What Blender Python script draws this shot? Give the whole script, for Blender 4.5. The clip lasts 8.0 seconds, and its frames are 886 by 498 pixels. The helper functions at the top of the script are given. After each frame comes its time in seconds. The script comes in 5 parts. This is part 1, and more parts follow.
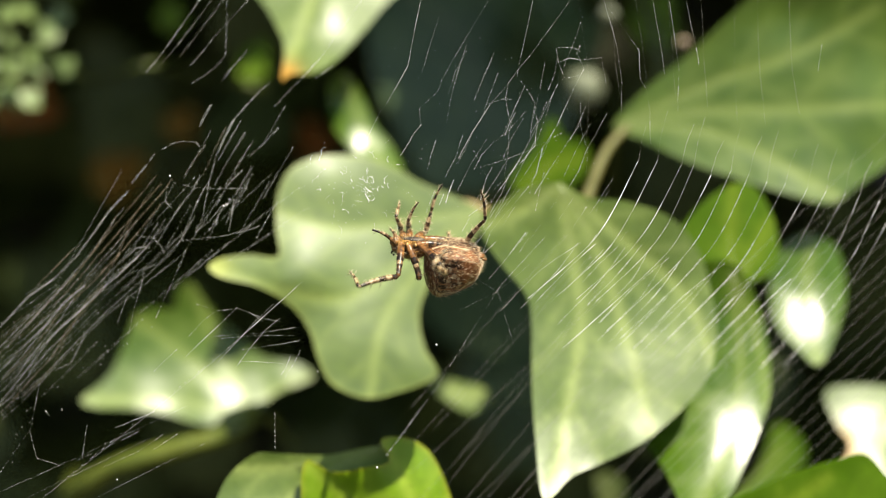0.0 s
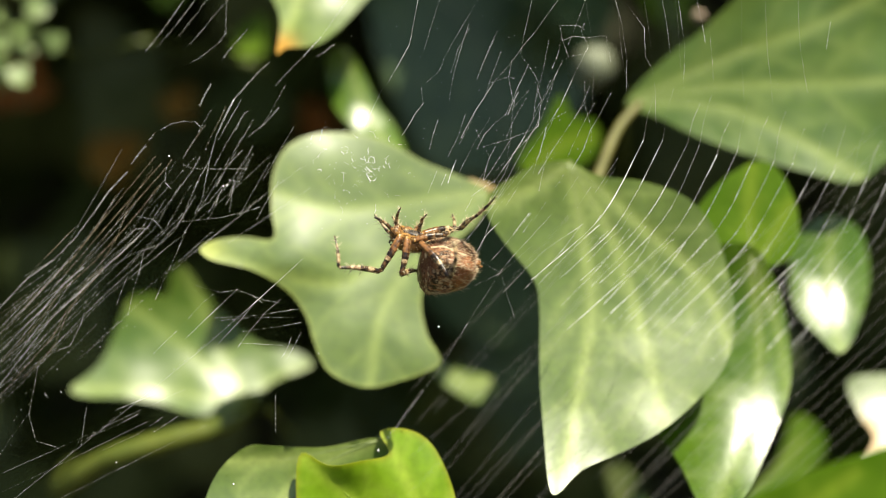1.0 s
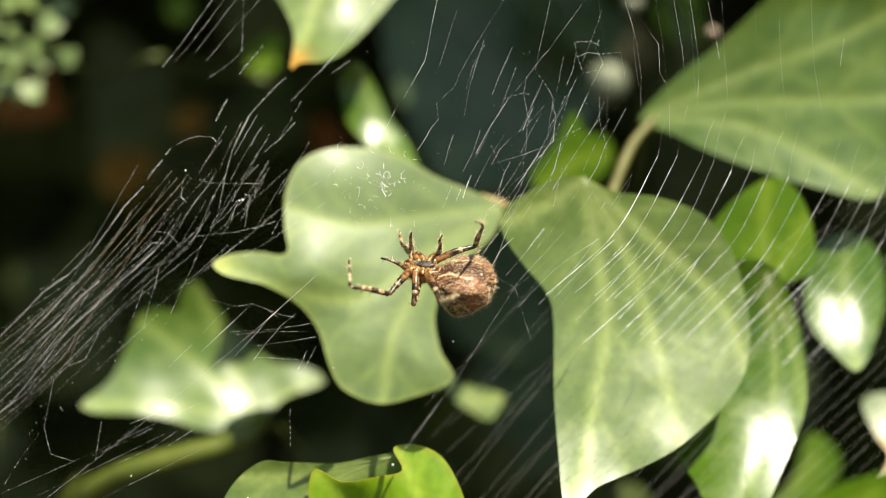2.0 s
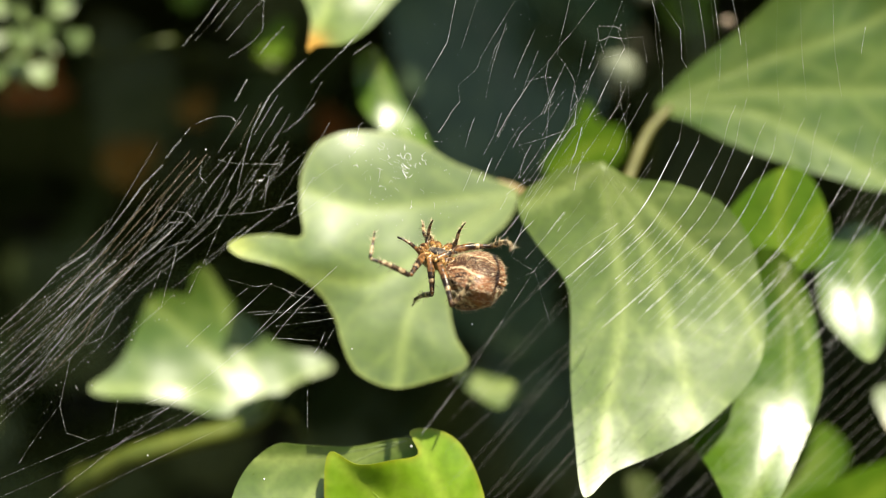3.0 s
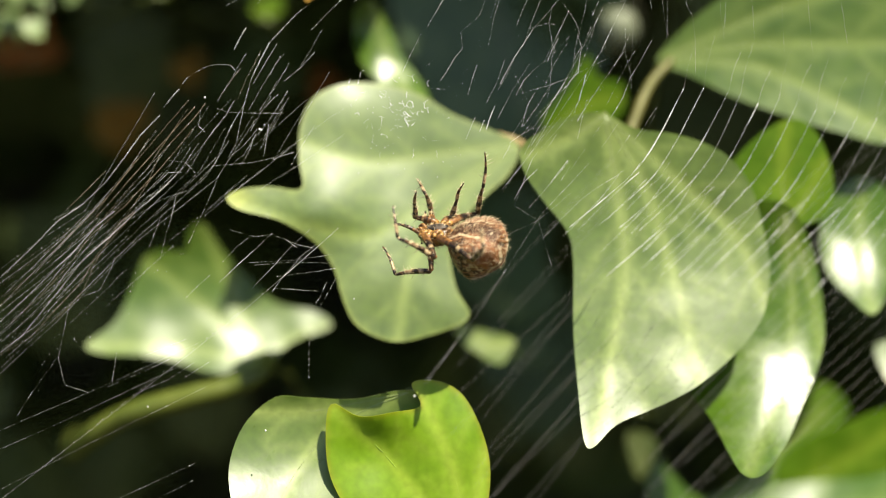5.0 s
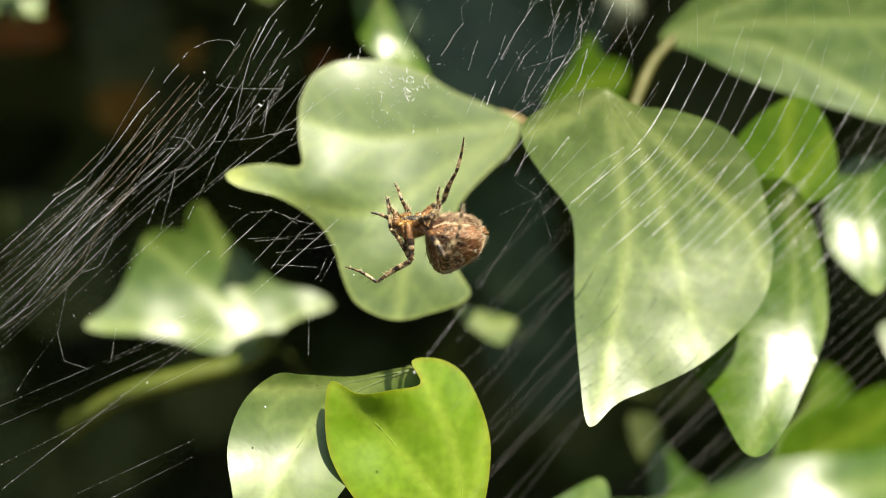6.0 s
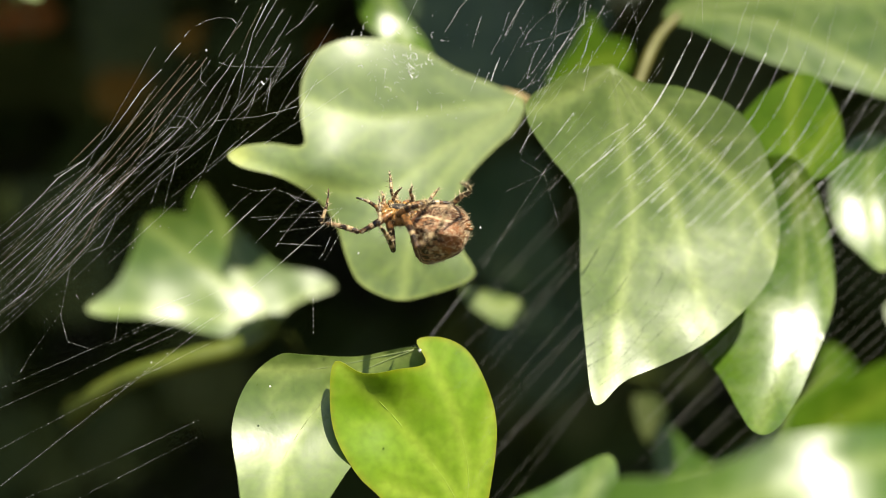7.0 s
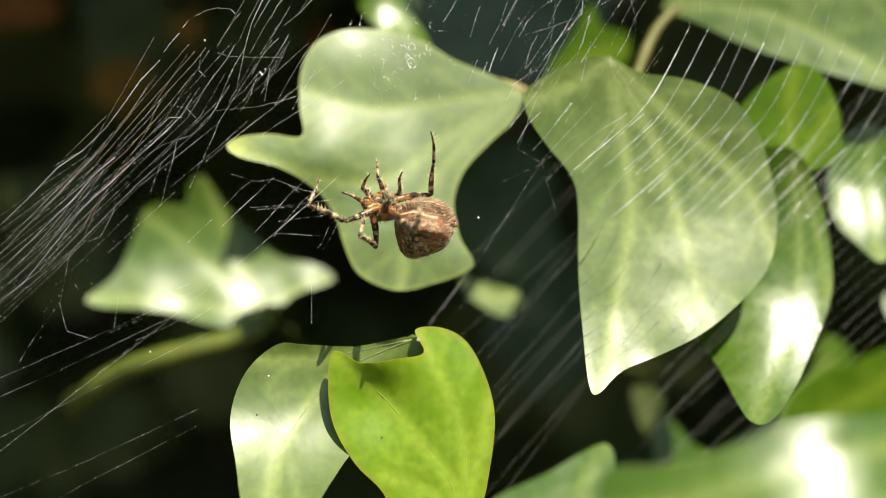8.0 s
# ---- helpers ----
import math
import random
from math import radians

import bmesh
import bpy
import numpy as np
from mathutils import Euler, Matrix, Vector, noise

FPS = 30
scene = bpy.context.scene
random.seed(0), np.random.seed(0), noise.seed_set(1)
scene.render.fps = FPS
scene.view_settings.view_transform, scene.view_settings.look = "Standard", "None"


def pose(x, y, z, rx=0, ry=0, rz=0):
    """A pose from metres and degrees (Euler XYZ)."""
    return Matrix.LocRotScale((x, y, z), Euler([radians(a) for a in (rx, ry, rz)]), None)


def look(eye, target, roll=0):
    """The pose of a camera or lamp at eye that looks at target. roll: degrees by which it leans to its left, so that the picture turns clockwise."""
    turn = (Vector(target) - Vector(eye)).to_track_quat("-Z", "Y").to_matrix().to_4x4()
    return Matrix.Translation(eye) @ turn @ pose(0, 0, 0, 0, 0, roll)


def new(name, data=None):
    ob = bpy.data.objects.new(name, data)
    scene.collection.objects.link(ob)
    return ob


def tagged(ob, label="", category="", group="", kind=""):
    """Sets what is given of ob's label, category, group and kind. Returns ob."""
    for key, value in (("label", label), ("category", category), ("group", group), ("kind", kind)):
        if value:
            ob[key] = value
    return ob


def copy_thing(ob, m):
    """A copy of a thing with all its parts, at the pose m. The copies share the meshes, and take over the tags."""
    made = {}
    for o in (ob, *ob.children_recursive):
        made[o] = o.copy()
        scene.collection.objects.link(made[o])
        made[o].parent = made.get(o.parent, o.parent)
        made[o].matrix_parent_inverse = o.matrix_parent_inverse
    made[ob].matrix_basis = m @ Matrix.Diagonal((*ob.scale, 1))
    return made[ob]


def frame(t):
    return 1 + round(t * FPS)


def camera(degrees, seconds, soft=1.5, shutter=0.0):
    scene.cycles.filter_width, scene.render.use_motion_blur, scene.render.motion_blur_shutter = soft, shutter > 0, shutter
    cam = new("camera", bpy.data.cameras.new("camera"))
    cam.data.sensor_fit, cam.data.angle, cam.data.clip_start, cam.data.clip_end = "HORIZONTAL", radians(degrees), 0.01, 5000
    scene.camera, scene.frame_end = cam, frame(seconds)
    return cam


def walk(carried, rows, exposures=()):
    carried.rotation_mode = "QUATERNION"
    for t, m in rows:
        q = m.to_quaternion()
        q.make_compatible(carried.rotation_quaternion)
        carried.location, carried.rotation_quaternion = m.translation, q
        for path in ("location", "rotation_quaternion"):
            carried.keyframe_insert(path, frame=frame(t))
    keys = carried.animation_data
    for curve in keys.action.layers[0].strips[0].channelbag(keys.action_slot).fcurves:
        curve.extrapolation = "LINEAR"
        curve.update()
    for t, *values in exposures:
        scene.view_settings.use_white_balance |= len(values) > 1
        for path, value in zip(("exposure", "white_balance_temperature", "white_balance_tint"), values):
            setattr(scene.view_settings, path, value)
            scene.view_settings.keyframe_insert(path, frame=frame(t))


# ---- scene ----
cam = camera(40.0, 8.0, soft=1.0)
cam.data.dof.use_dof = True
cam.data.dof.focus_distance = 0.1852
cam.data.dof.aperture_fstop = 5.2
PATH = [
    (0.0, pose(0.00542, -0.19768, 1.20561, 89.944, 0.557, -0.071)),
    (0.5, pose(0.00702, -0.19143, 1.20588, 89.606, 0.511, 0.330)),
    (1.0, pose(0.00664, -0.18688, 1.20446, 89.401, 0.565, 0.416)),
    (1.5, pose(0.00586, -0.18610, 1.20426, 89.434, 0.518, 0.821)),
    (1.7, pose(0.00586, -0.18610, 1.20420, 89.939, 0.518, 0.927)),
    (2.8, pose(0.00090, -0.18540, 1.20110, 90.603, -0.170, -0.393)),
    (3.0, pose(0.00017, -0.18527, 1.20063, 90.459, -0.272, 0.046)),
    (3.5, pose(0.0, -0.18500, 1.20000, 90.0, 0.0, 0.0)),
    (4.0, pose(-0.00212, -0.18470, 1.19819, 89.859, -0.004, -0.318)),
    (4.5, pose(-0.00209, -0.18385, 1.19743, 89.658, -0.138, -0.374)),
    (4.7, pose(-0.00206, -0.18360, 1.19700, 89.584, -0.150, -0.547)),
    (5.8, pose(-0.00160, -0.18200, 1.19440, 89.048, -0.235, -0.335)),
    (6.0, pose(-0.00152, -0.18173, 1.19402, 89.013, -0.238, -0.357)),
    (6.5, pose(-0.00208, -0.18104, 1.19237, 88.941, -0.196, -0.524)),
    (7.0, pose(-0.00243, -0.18033, 1.19195, 88.612, 0.101, -0.427)),
    (7.5, pose(-0.00210, -0.18078, 1.19240, 88.341, 0.121, -0.259)),
    (8.0, pose(-0.00196, -0.18070, 1.19109, 88.410, 0.076, -0.368)),
]
# the film's camera closes a little as more sunlit leaf comes in
walk(cam, PATH, [(0.0, 0.80), (3.5, 0.83), (4.7, 0.79), (6.0, 0.73), (8.0, 0.68)])

# ---- light ----
SUN = Vector((0.3, -0.45, 0.84)).normalized()
world = bpy.data.worlds.new("world")
scene.world = world
world.use_nodes = True
sky = world.node_tree.nodes.new("ShaderNodeTexSky")
sky.sky_type, sky.sun_disc = "NISHITA", False
sky.sun_elevation = math.asin(SUN.z)
sky.sun_rotation = math.atan2(SUN.x, SUN.y)
back = world.node_tree.nodes["Background"]
back.inputs["Strength"].default_value = 0.076
world.node_tree.links.new(sky.outputs[0], back.inputs["Color"])
sun = new("sun", bpy.data.lights.new("sun", "SUN"))
sun.data.energy, sun.data.angle, sun.data.color = 5.0, radians(0.53), (1.0, 0.94, 0.74)
sun.matrix_world = look(SUN * 3 + Vector((0, 0, 1.2)), (0, 0, 1.2))


# ---- materials ----
def nodes_of(name):
    m = bpy.data.materials.new(name)
    m.use_nodes = True
    t = m.node_tree
    return m, t.nodes, t.links, t.nodes["Principled BSDF"]


def noise_ramp(n, l, scale, low, high, detail=4.0, c0=0.35, c1=0.65, coord=None):
    tex = n.new("ShaderNodeTexNoise")
    tex.inputs["Scale"].default_value, tex.inputs["Detail"].default_value = scale, detail
    if coord:
        l.new(coord, tex.inputs["Vector"])
    ramp = n.new("ShaderNodeValToRGB")
    ramp.color_ramp.elements[0].position, ramp.color_ramp.elements[1].position = c0, c1
    ramp.color_ramp.elements[0].color, ramp.color_ramp.elements[1].color = (*low, 1), (*high, 1)
    l.new(tex.outputs["Fac"], ramp.inputs["Fac"])
    return tex, ramp


def mix_colour(n, l, fac, a, b):
    m = n.new("ShaderNodeMix")
    m.data_type = "RGBA"
    for sock, v in ((m.inputs[0], fac), (m.inputs[6], a), (m.inputs[7], b)):
        if hasattr(v, "is_output"):
            l.new(v, sock)
        else:
            sock.default_value = v
    return m.outputs[2]


def leaf_material(name, low, high, vein, glow, rough=0.33, through_light=0.3, dry=(0.52, 0.27, 0.03), shine=0.6, wax=0.9):
    """Leaf blade: two greens in patches, paler veins, a waxy face, light that comes through."""
    m, n, l, b = nodes_of(name)
    where = n.new("ShaderNodeTexCoord").outputs["Object"]
    _, patches = noise_ramp(n, l, 120.0, low, high, 5.0, 0.35, 0.68, where)
    veins = n.new("ShaderNodeAttribute")
    veins.attribute_name = "vein"
    wither = n.new("ShaderNodeAttribute")
    wither.attribute_name = "wither"
    col = mix_colour(n, l, veins.outputs["Fac"], patches.outputs["Color"], (*vein, 1))
    col = mix_colour(n, l, wither.outputs["Fac"], col, (*dry, 1))
    fine, specks = noise_ramp(n, l, 900.0, (0.82, 0.82, 0.82), (1.1, 1.1, 1.1), 3.0, 0.3, 0.7, where)
    mul = n.new("ShaderNodeMix")
    mul.data_type, mul.blend_type = "RGBA", "MULTIPLY"
    mul.inputs[0].default_value = 1.0
    l.new(col, mul.inputs[6])
    l.new(specks.outputs["Color"], mul.inputs[7])
    l.new(mul.outputs[2], b.inputs["Base Color"])
    rough_tex, rough_ramp = noise_ramp(n, l, 260.0, (rough - 0.06,) * 3, (rough + 0.1,) * 3, 4.0, 0.3, 0.7, where)
    l.new(rough_ramp.outputs["Color"], b.inputs["Roughness"])
    b.inputs["IOR"].default_value = 1.48
    b.inputs["Coat Weight"].default_value, b.inputs["Coat Roughness"].default_value = wax, 0.56
    b.inputs["Coat IOR"].default_value = 1.7
    b.inputs["Specular IOR Level"].default_value = shine
    bump = n.new("ShaderNodeBump")
    bump.inputs["Strength"].default_value, bump.inputs["Distance"].default_value = 0.12, 0.0003
    coarse, _ = noise_ramp(n, l, 420.0, (0, 0, 0), (1, 1, 1), 4.0, 0.2, 0.8, where)
    l.new(coarse.outputs["Fac"], bump.inputs["Height"])
    l.new(bump.outputs["Normal"], b.inputs["Normal"])
    tl = n.new("ShaderNodeBsdfTranslucent")
    tl.inputs["Color"].default_value = (*glow, 1)
    blend = n.new("ShaderNodeMixShader")
    blend.inputs[0].default_value = through_light
    l.new(b.outputs[0], blend.inputs[1])
    l.new(tl.outputs[0], blend.inputs[2])
    l.new(blend.outputs[0], n["Material Output"].inputs["Surface"])
    return m


def plain_material(name, low, high, rough=0.6, scale=300.0, metal=0.0, spec=0.5, bump_by=0.2, dist=0.0002, c0=0.3, c1=0.7):
    m, n, l, b = nodes_of(name)
    where = n.new("ShaderNodeTexCoord").outputs["Object"]
    tex, ramp = noise_ramp(n, l, scale, low, high, 5.0, c0, c1, where)
    l.new(ramp.outputs["Color"], b.inputs["Base Color"])
    b.inputs["Roughness"].default_value, b.inputs["Metallic"].default_value = rough, metal
    b.inputs["Specular IOR Level"].default_value = spec
    bump = n.new("ShaderNodeBump")
    bump.inputs["Strength"].default_value, bump.inputs["Distance"].default_value = bump_by, dist
    l.new(tex.outputs["Fac"], bump.inputs["Height"])
    l.new(bump.outputs["Normal"], b.inputs["Normal"])
    return m


ivy_pale = leaf_material("ivy_pale", (0.102, 0.165, 0.02), (0.15, 0.222, 0.032), (0.34, 0.42, 0.11), (0.3, 0.42, 0.06), 0.33, 0.25, shine=0.65, wax=0.4)
ivy_rimmed = leaf_material("ivy_rimmed", (0.115, 0.185, 0.022), (0.165, 0.245, 0.034), (0.3, 0.39, 0.075), (0.3, 0.42, 0.06), 0.47, 0.25, (0.46, 0.52, 0.08), shine=0.85, wax=0.85)
ivy_mid = leaf_material("ivy_mid", (0.06, 0.13, 0.006), (0.105, 0.185, 0.012), (0.22, 0.3, 0.06), (0.26, 0.38, 0.03), 0.27, 0.25, shine=0.6, wax=0.0)
ivy_soft = leaf_material("ivy_soft", (0.07, 0.138, 0.009), (0.115, 0.19, 0.016), (0.26, 0.34, 0.07), (0.26, 0.38, 0.03), 0.36, 0.25, shine=0.75, wax=0.1)
ivy_bright = leaf_material("ivy_bright", (0.072, 0.152, 0.004), (0.104, 0.195, 0.008), (0.2, 0.29, 0.02), (0.3, 0.44, 0.01), 0.5, 0.35, shine=0.12, wax=0.0)
ivy_gloss = leaf_material("ivy_gloss", (0.06, 0.13, 0.006), (0.105, 0.185, 0.012), (0.22, 0.3, 0.06), (0.26, 0.38, 0.03), 0.26, 0.25, shine=1.0, wax=0.0)
ivy_yellow = leaf_material("ivy_yellow", (0.19, 0.335, 0.008), (0.25, 0.4, 0.013), (0.4, 0.54, 0.05), (0.45, 0.6, 0.02), 0.42, 0.4, shine=0.4, wax=0.0)
# darkened leaf green: the shade deep in the hedge is put into the colour
ivy_depth_shade = leaf_material("ivy_depth_shade", (0.055, 0.082, 0.02), (0.11, 0.135, 0.036), (0.12, 0.14, 0.045), (0.15, 0.22, 0.04), 0.5, 0.25, shine=0.3, wax=0.0)
# shaded copy of the leaf: dull blue-green shade is put into the colour
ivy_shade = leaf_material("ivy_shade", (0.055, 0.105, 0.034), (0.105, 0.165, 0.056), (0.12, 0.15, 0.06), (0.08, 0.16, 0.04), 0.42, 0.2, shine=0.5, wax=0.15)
ivy_fresh = leaf_material("ivy_fresh", (0.1, 0.2, 0.008), (0.15, 0.26, 0.014), (0.2, 0.3, 0.03), (0.3, 0.5, 0.02), 0.5, 0.3, shine=0.2, wax=0.0)
dead_leaf = leaf_material("dead_leaf", (0.2, 0.07, 0.01), (0.32, 0.11, 0.018), (0.2, 0.08, 0.02), (0.3, 0.07, 0.01), 0.6, 0.2, shine=0.1, wax=0.0)
ivy_sage = leaf_material("ivy_sage", (0.085, 0.165, 0.02), (0.155, 0.24, 0.045), (0.25, 0.32, 0.12), (0.2, 0.34, 0.06), 0.4, 0.25, shine=0.4, wax=0.15)
tan_leaf = leaf_material("tan_leaf", (0.2, 0.1, 0.012), (0.3, 0.16, 0.02), (0.28, 0.16, 0.03), (0.34, 0.15, 0.03), 0.6, 0.2, shine=0.1, wax=0.0)
stem_green = plain_material("stem_green", (0.055, 0.075, 0.012), (0.095, 0.115, 0.02), 0.5, 260.0)
vein_pale = leaf_material("vein_pale", (0.27, 0.34, 0.10), (0.35, 0.42, 0.14), (0.3, 0.4, 0.1), (0.3, 0.42, 0.06), 0.45, 0.25)
vein_lime = leaf_material("vein_lime", (0.34, 0.5, 0.03), (0.42, 0.56, 0.06), (0.4, 0.5, 0.1), (0.45, 0.6, 0.02), 0.5, 0.4, wax=0.2)
stem_olive = plain_material("stem_olive", (0.075, 0.1, 0.01), (0.12, 0.14, 0.016), 0.5, 260.0)
stalk_pink = plain_material("stalk_pink", (0.25, 0.18, 0.07), (0.36, 0.26, 0.11), 0.5, 260.0)
stem_tan = plain_material("stem_tan", (0.1, 0.1, 0.02), (0.17, 0.155, 0.036), 0.55, 260.0)
silk = plain_material("silk", (0.88, 0.87, 0.83), (0.94, 0.93, 0.9), 0.15, 800.0, 0.0, 1.0, 0.0)
# silk with the brown of reflected sun put into its colour
silk_sun_brown = plain_material("silk_sun_brown", (0.42, 0.32, 0.22), (0.62, 0.5, 0.36), 0.3, 800.0, 0.0, 0.8, 0.0)
# same silk where it catches less light: the dimness is put into the colour
silk_dim = plain_material("silk_dim", (0.45, 0.42, 0.38), (0.6, 0.56, 0.5), 0.35, 800.0, 0.0, 0.8, 0.0)
soil = plain_material("soil", (0.03, 0.024, 0.018), (0.07, 0.055, 0.04), 0.95, 30.0, 0.0, 0.2, 0.6, 0.01)
backdrop_dark = plain_material("backdrop_dark", (0.045, 0.05, 0.03), (0.1, 0.1, 0.065), 0.9, 60.0, 0.0, 0.2, 0.6, 0.004)
berry_dark = plain_material("berry_dark", (0.015, 0.018, 0.03), (0.03, 0.035, 0.05), 0.35, 200.0)
bud_pale = plain_material("bud_pale", (0.16, 0.18, 0.11), (0.23, 0.245, 0.16), 0.5, 300.0)
bud_pink = plain_material("bud_pink", (0.3, 0.22, 0.15), (0.42, 0.32, 0.22), 0.5, 300.0)


# ---- mesh helpers ----
def part(name, bm, material, parent=None, label="", smooth=True):
    """Links a bmesh as one mesh object, under a thing or a part where one is given."""
    me = bpy.data.meshes.new(name)
    bm.to_mesh(me)
    bm.free()
    for k in material if isinstance(material, (list, tuple)) else (material,):
        me.materials.append(k)
    if smooth:
        me.polygons.foreach_set("use_smooth", [True] * len(me.polygons))
    ob = new(name, me)
    if parent:
        ob.parent = parent
    if label:
        tagged(ob, label)
    return ob


def spline(pts, steps, closed=False):
    """Catmull-Rom curve through the points."""
    n, out = len(pts), []
    for i in range(n if closed else n - 1):
        if closed:
            p = [Vector(pts[(i + k) % n]) for k in (-1, 0, 1, 2)]
        else:
            p = [Vector(pts[min(max(i + k, 0), n - 1)]) for k in (-1, 0, 1, 2)]
        for s in range(steps):
            t = s / steps
            out.append(0.5 * ((2 * p[1]) + (p[2] - p[0]) * t + (2 * p[0] - 5 * p[1] + 4 * p[2] - p[3]) * t * t
                              + (3 * p[1] - p[0] - 3 * p[2] + p[3]) * t ** 3))
    if not closed:
        out.append(Vector(pts[-1]))
    return out


def tube(bm, pts, radii, sides=6, mat=0, caps=True):
    """A tube along 3D points, with a radius at each."""
    rings, side = [], None
    for i, p in enumerate(pts):
        d = (pts[min(i + 1, len(pts) - 1)] - pts[max(i - 1, 0)]).normalized()
        if side is None:
            side = d.orthogonal().normalized()
        side = (side - d * side.dot(d)).normalized()
        other = d.cross(side)
        r = radii[i] if isinstance(radii, (list, tuple)) else radii
        rings.append([bm.verts.new(p + (side * math.cos(a) + other * math.sin(a)) * r)
                      for a in (2 * math.pi * k / sides for k in range(sides))])
    for a, b in zip(rings, rings[1:]):
        for k in range(sides):
            bm.faces.new((a[k], a[(k + 1) % sides], b[(k + 1) % sides], b[k])).material_index = mat
    if caps:
        bm.faces.new(rings[0][::-1]).material_index = mat
        bm.faces.new(rings[-1]).material_index = mat
    return rings


def inside(poly, x, y):
    c = False
    for (x0, y0), (x1, y1) in zip(poly, poly[1:] + poly[:1]):
        if (y0 > y) != (y1 > y) and x < (x1 - x0) * (y - y0) / (y1 - y0) + x0:
            c = not c
    return c


def seg_dist(px, py, a, b):
    dx, dy = b[0] - a[0], b[1] - a[1]
    t = max(0.0, min(1.0, ((px - a[0]) * dx + (py - a[1]) * dy) / (dx * dx + dy * dy + 1e-9)))
    return math.hypot(px - a[0] - t * dx, py - a[1] - t * dy)


def leaf_mesh(name, form, bulges, outline, base, veins, wither=None, grain=1.0, rim=0.0):
    """A leaf blade in its own plane (x right, z up, in mm), bent, bulged, ribbed and 0.35 mm thick. Returns the mesh."""
    edge = [(p.x, p.y) for p in spline([(*p, 0) for p in outline], 5, True)]
    lines = [[(p.x, p.y) for p in spline([(*q, 0) for q in [base] + v], 5)] for v in veins]
    # side veins that branch off each main one
    twigs = []
    for ln in lines:
        full = sum(math.dist(a, b) for a, b in zip(ln, ln[1:]))
        for k in range(3, len(ln) - 2, 3):
            dx, dy = ln[k + 1][0] - ln[k][0], ln[k + 1][1] - ln[k][1]
            h = math.hypot(dx, dy) + 1e-9
            for s in (-1, 1):
                a = 0.75 * s
                ex, ey = (dx * math.cos(a) - dy * math.sin(a)) / h, (dx * math.sin(a) + dy * math.cos(a)) / h
                reach = full * 0.22
                twigs.append((ln[k], (ln[k][0] + ex * reach, ln[k][1] + ey * reach)))
    us, vs = [p[0] for p in edge], [p[1] for p in edge]
    rnd = random.Random(len(outline) * 131 + int(abs(outline[0][0]) * 10))
    pts = [Vector(p) for p in edge]
    v = min(vs) + grain * 0.5
    while v < max(vs):
        u = min(us) + grain * 0.5
        while u < max(us):
            q = (u + rnd.uniform(-0.2, 0.2) * grain, v + rnd.uniform(-0.2, 0.2) * grain)
            if inside(edge, *q) and min(math.dist(q, e) for e in edge) > grain * 0.45:
                pts.append(Vector(q))
            u += grain
        v += grain
    n_edge = len(edge)
    from mathutils import geometry
    verts, _, faces, _, _, _ = geometry.delaunay_2d_cdt(pts, [(i, (i + 1) % n_edge) for i in range(n_edge)], [], 1, 1e-5)
    a, b, cu, cv, cuv = form
    seed = rnd.uniform(0, 50)

    def height(u, w):
        y = a * u + b * w + cu * u * u + cv * w * w + cuv * u * w
        for bu, bv, rad, h in bulges:
            y += h * math.exp(-((u - bu) ** 2 + (w - bv) ** 2) / (rad * rad))
        d = min(seg_dist(u, w, p, q) for ln in lines for p, q in zip(ln, ln[1:]))
        y += 0.14 * math.exp(-(d / 1.3) ** 2)
        y += 0.22 * noise.noise((u * 0.09, w * 0.09, seed)) + 0.05 * noise.noise((u * 0.3, w * 0.3, seed + 9))
        return y, d

    bm = bmesh.new()
    vein_of, dry_of, top, under = [], [], [], []
    for p in verts:
        y, d = height(p.x, p.y)
        d2 = min([seg_dist(p.x, p.y, *tw) for tw in twigs] or [9])
        top.append((p.x / 1000, y / 1000, p.y / 1000))
        dv = max(0.85 * math.exp(-(d / 1.1) ** 2), 0.35 * math.exp(-(d2 / 0.7) ** 2))
        vein_of.append(dv)
        w = 0.0
        if wither:
            w = min(1.0, 1.6 * math.exp(-(math.dist(p, wither) / 3.0) ** 2))
        if rim:
            de = min(math.dist(p, e) for e in edge)
            w = max(w, rim * math.exp(-(de / 0.5) ** 2))
        dry_of.append(w)
    tv = [bm.verts.new(c) for c in top]
    bv = [bm.verts.new((c[0], c[1] + 0.00035, c[2])) for c in top]
    for f in faces:
        f = list(f)
        # front looks to -y
        p0, p1, p2 = (verts[k] for k in f[:3])
        if (p1 - p0).cross(p2 - p0) < 0:
            f = f[::-1]
        bm.faces.new([tv[k] for k in f])
        bm.faces.new([bv[k] for k in f[::-1]])
    bm.verts.index_update()
    n_top = len(tv)
    rim_of = []
    for e in [e for e in bm.edges if len(e.link_faces) == 1 and max(e.verts[0].index, e.verts[1].index) < n_top]:
        lp = e.link_loops[0]
        i, k = lp.vert.index, lp.link_loop_next.vert.index
        bm.faces.new([bm.verts.new(q.co) for q in (tv[k], tv[i], bv[i], bv[k])])
        rim_of += [k, i, i, k]
    me = bpy.data.meshes.new(name)
    bm.to_mesh(me)
    bm.free()
    for key, vals in (("vein", vein_of), ("wither", dry_of)):
        at = me.attributes.new(key, "FLOAT", "POINT")
        at.data.foreach_set("value", vals * 2 + [vals[k] for k in rim_of])
    me.polygons.foreach_set("use_smooth", [True] * len(me.polygons))
    return me, lines, lambda u, w: height(u, w)[0]


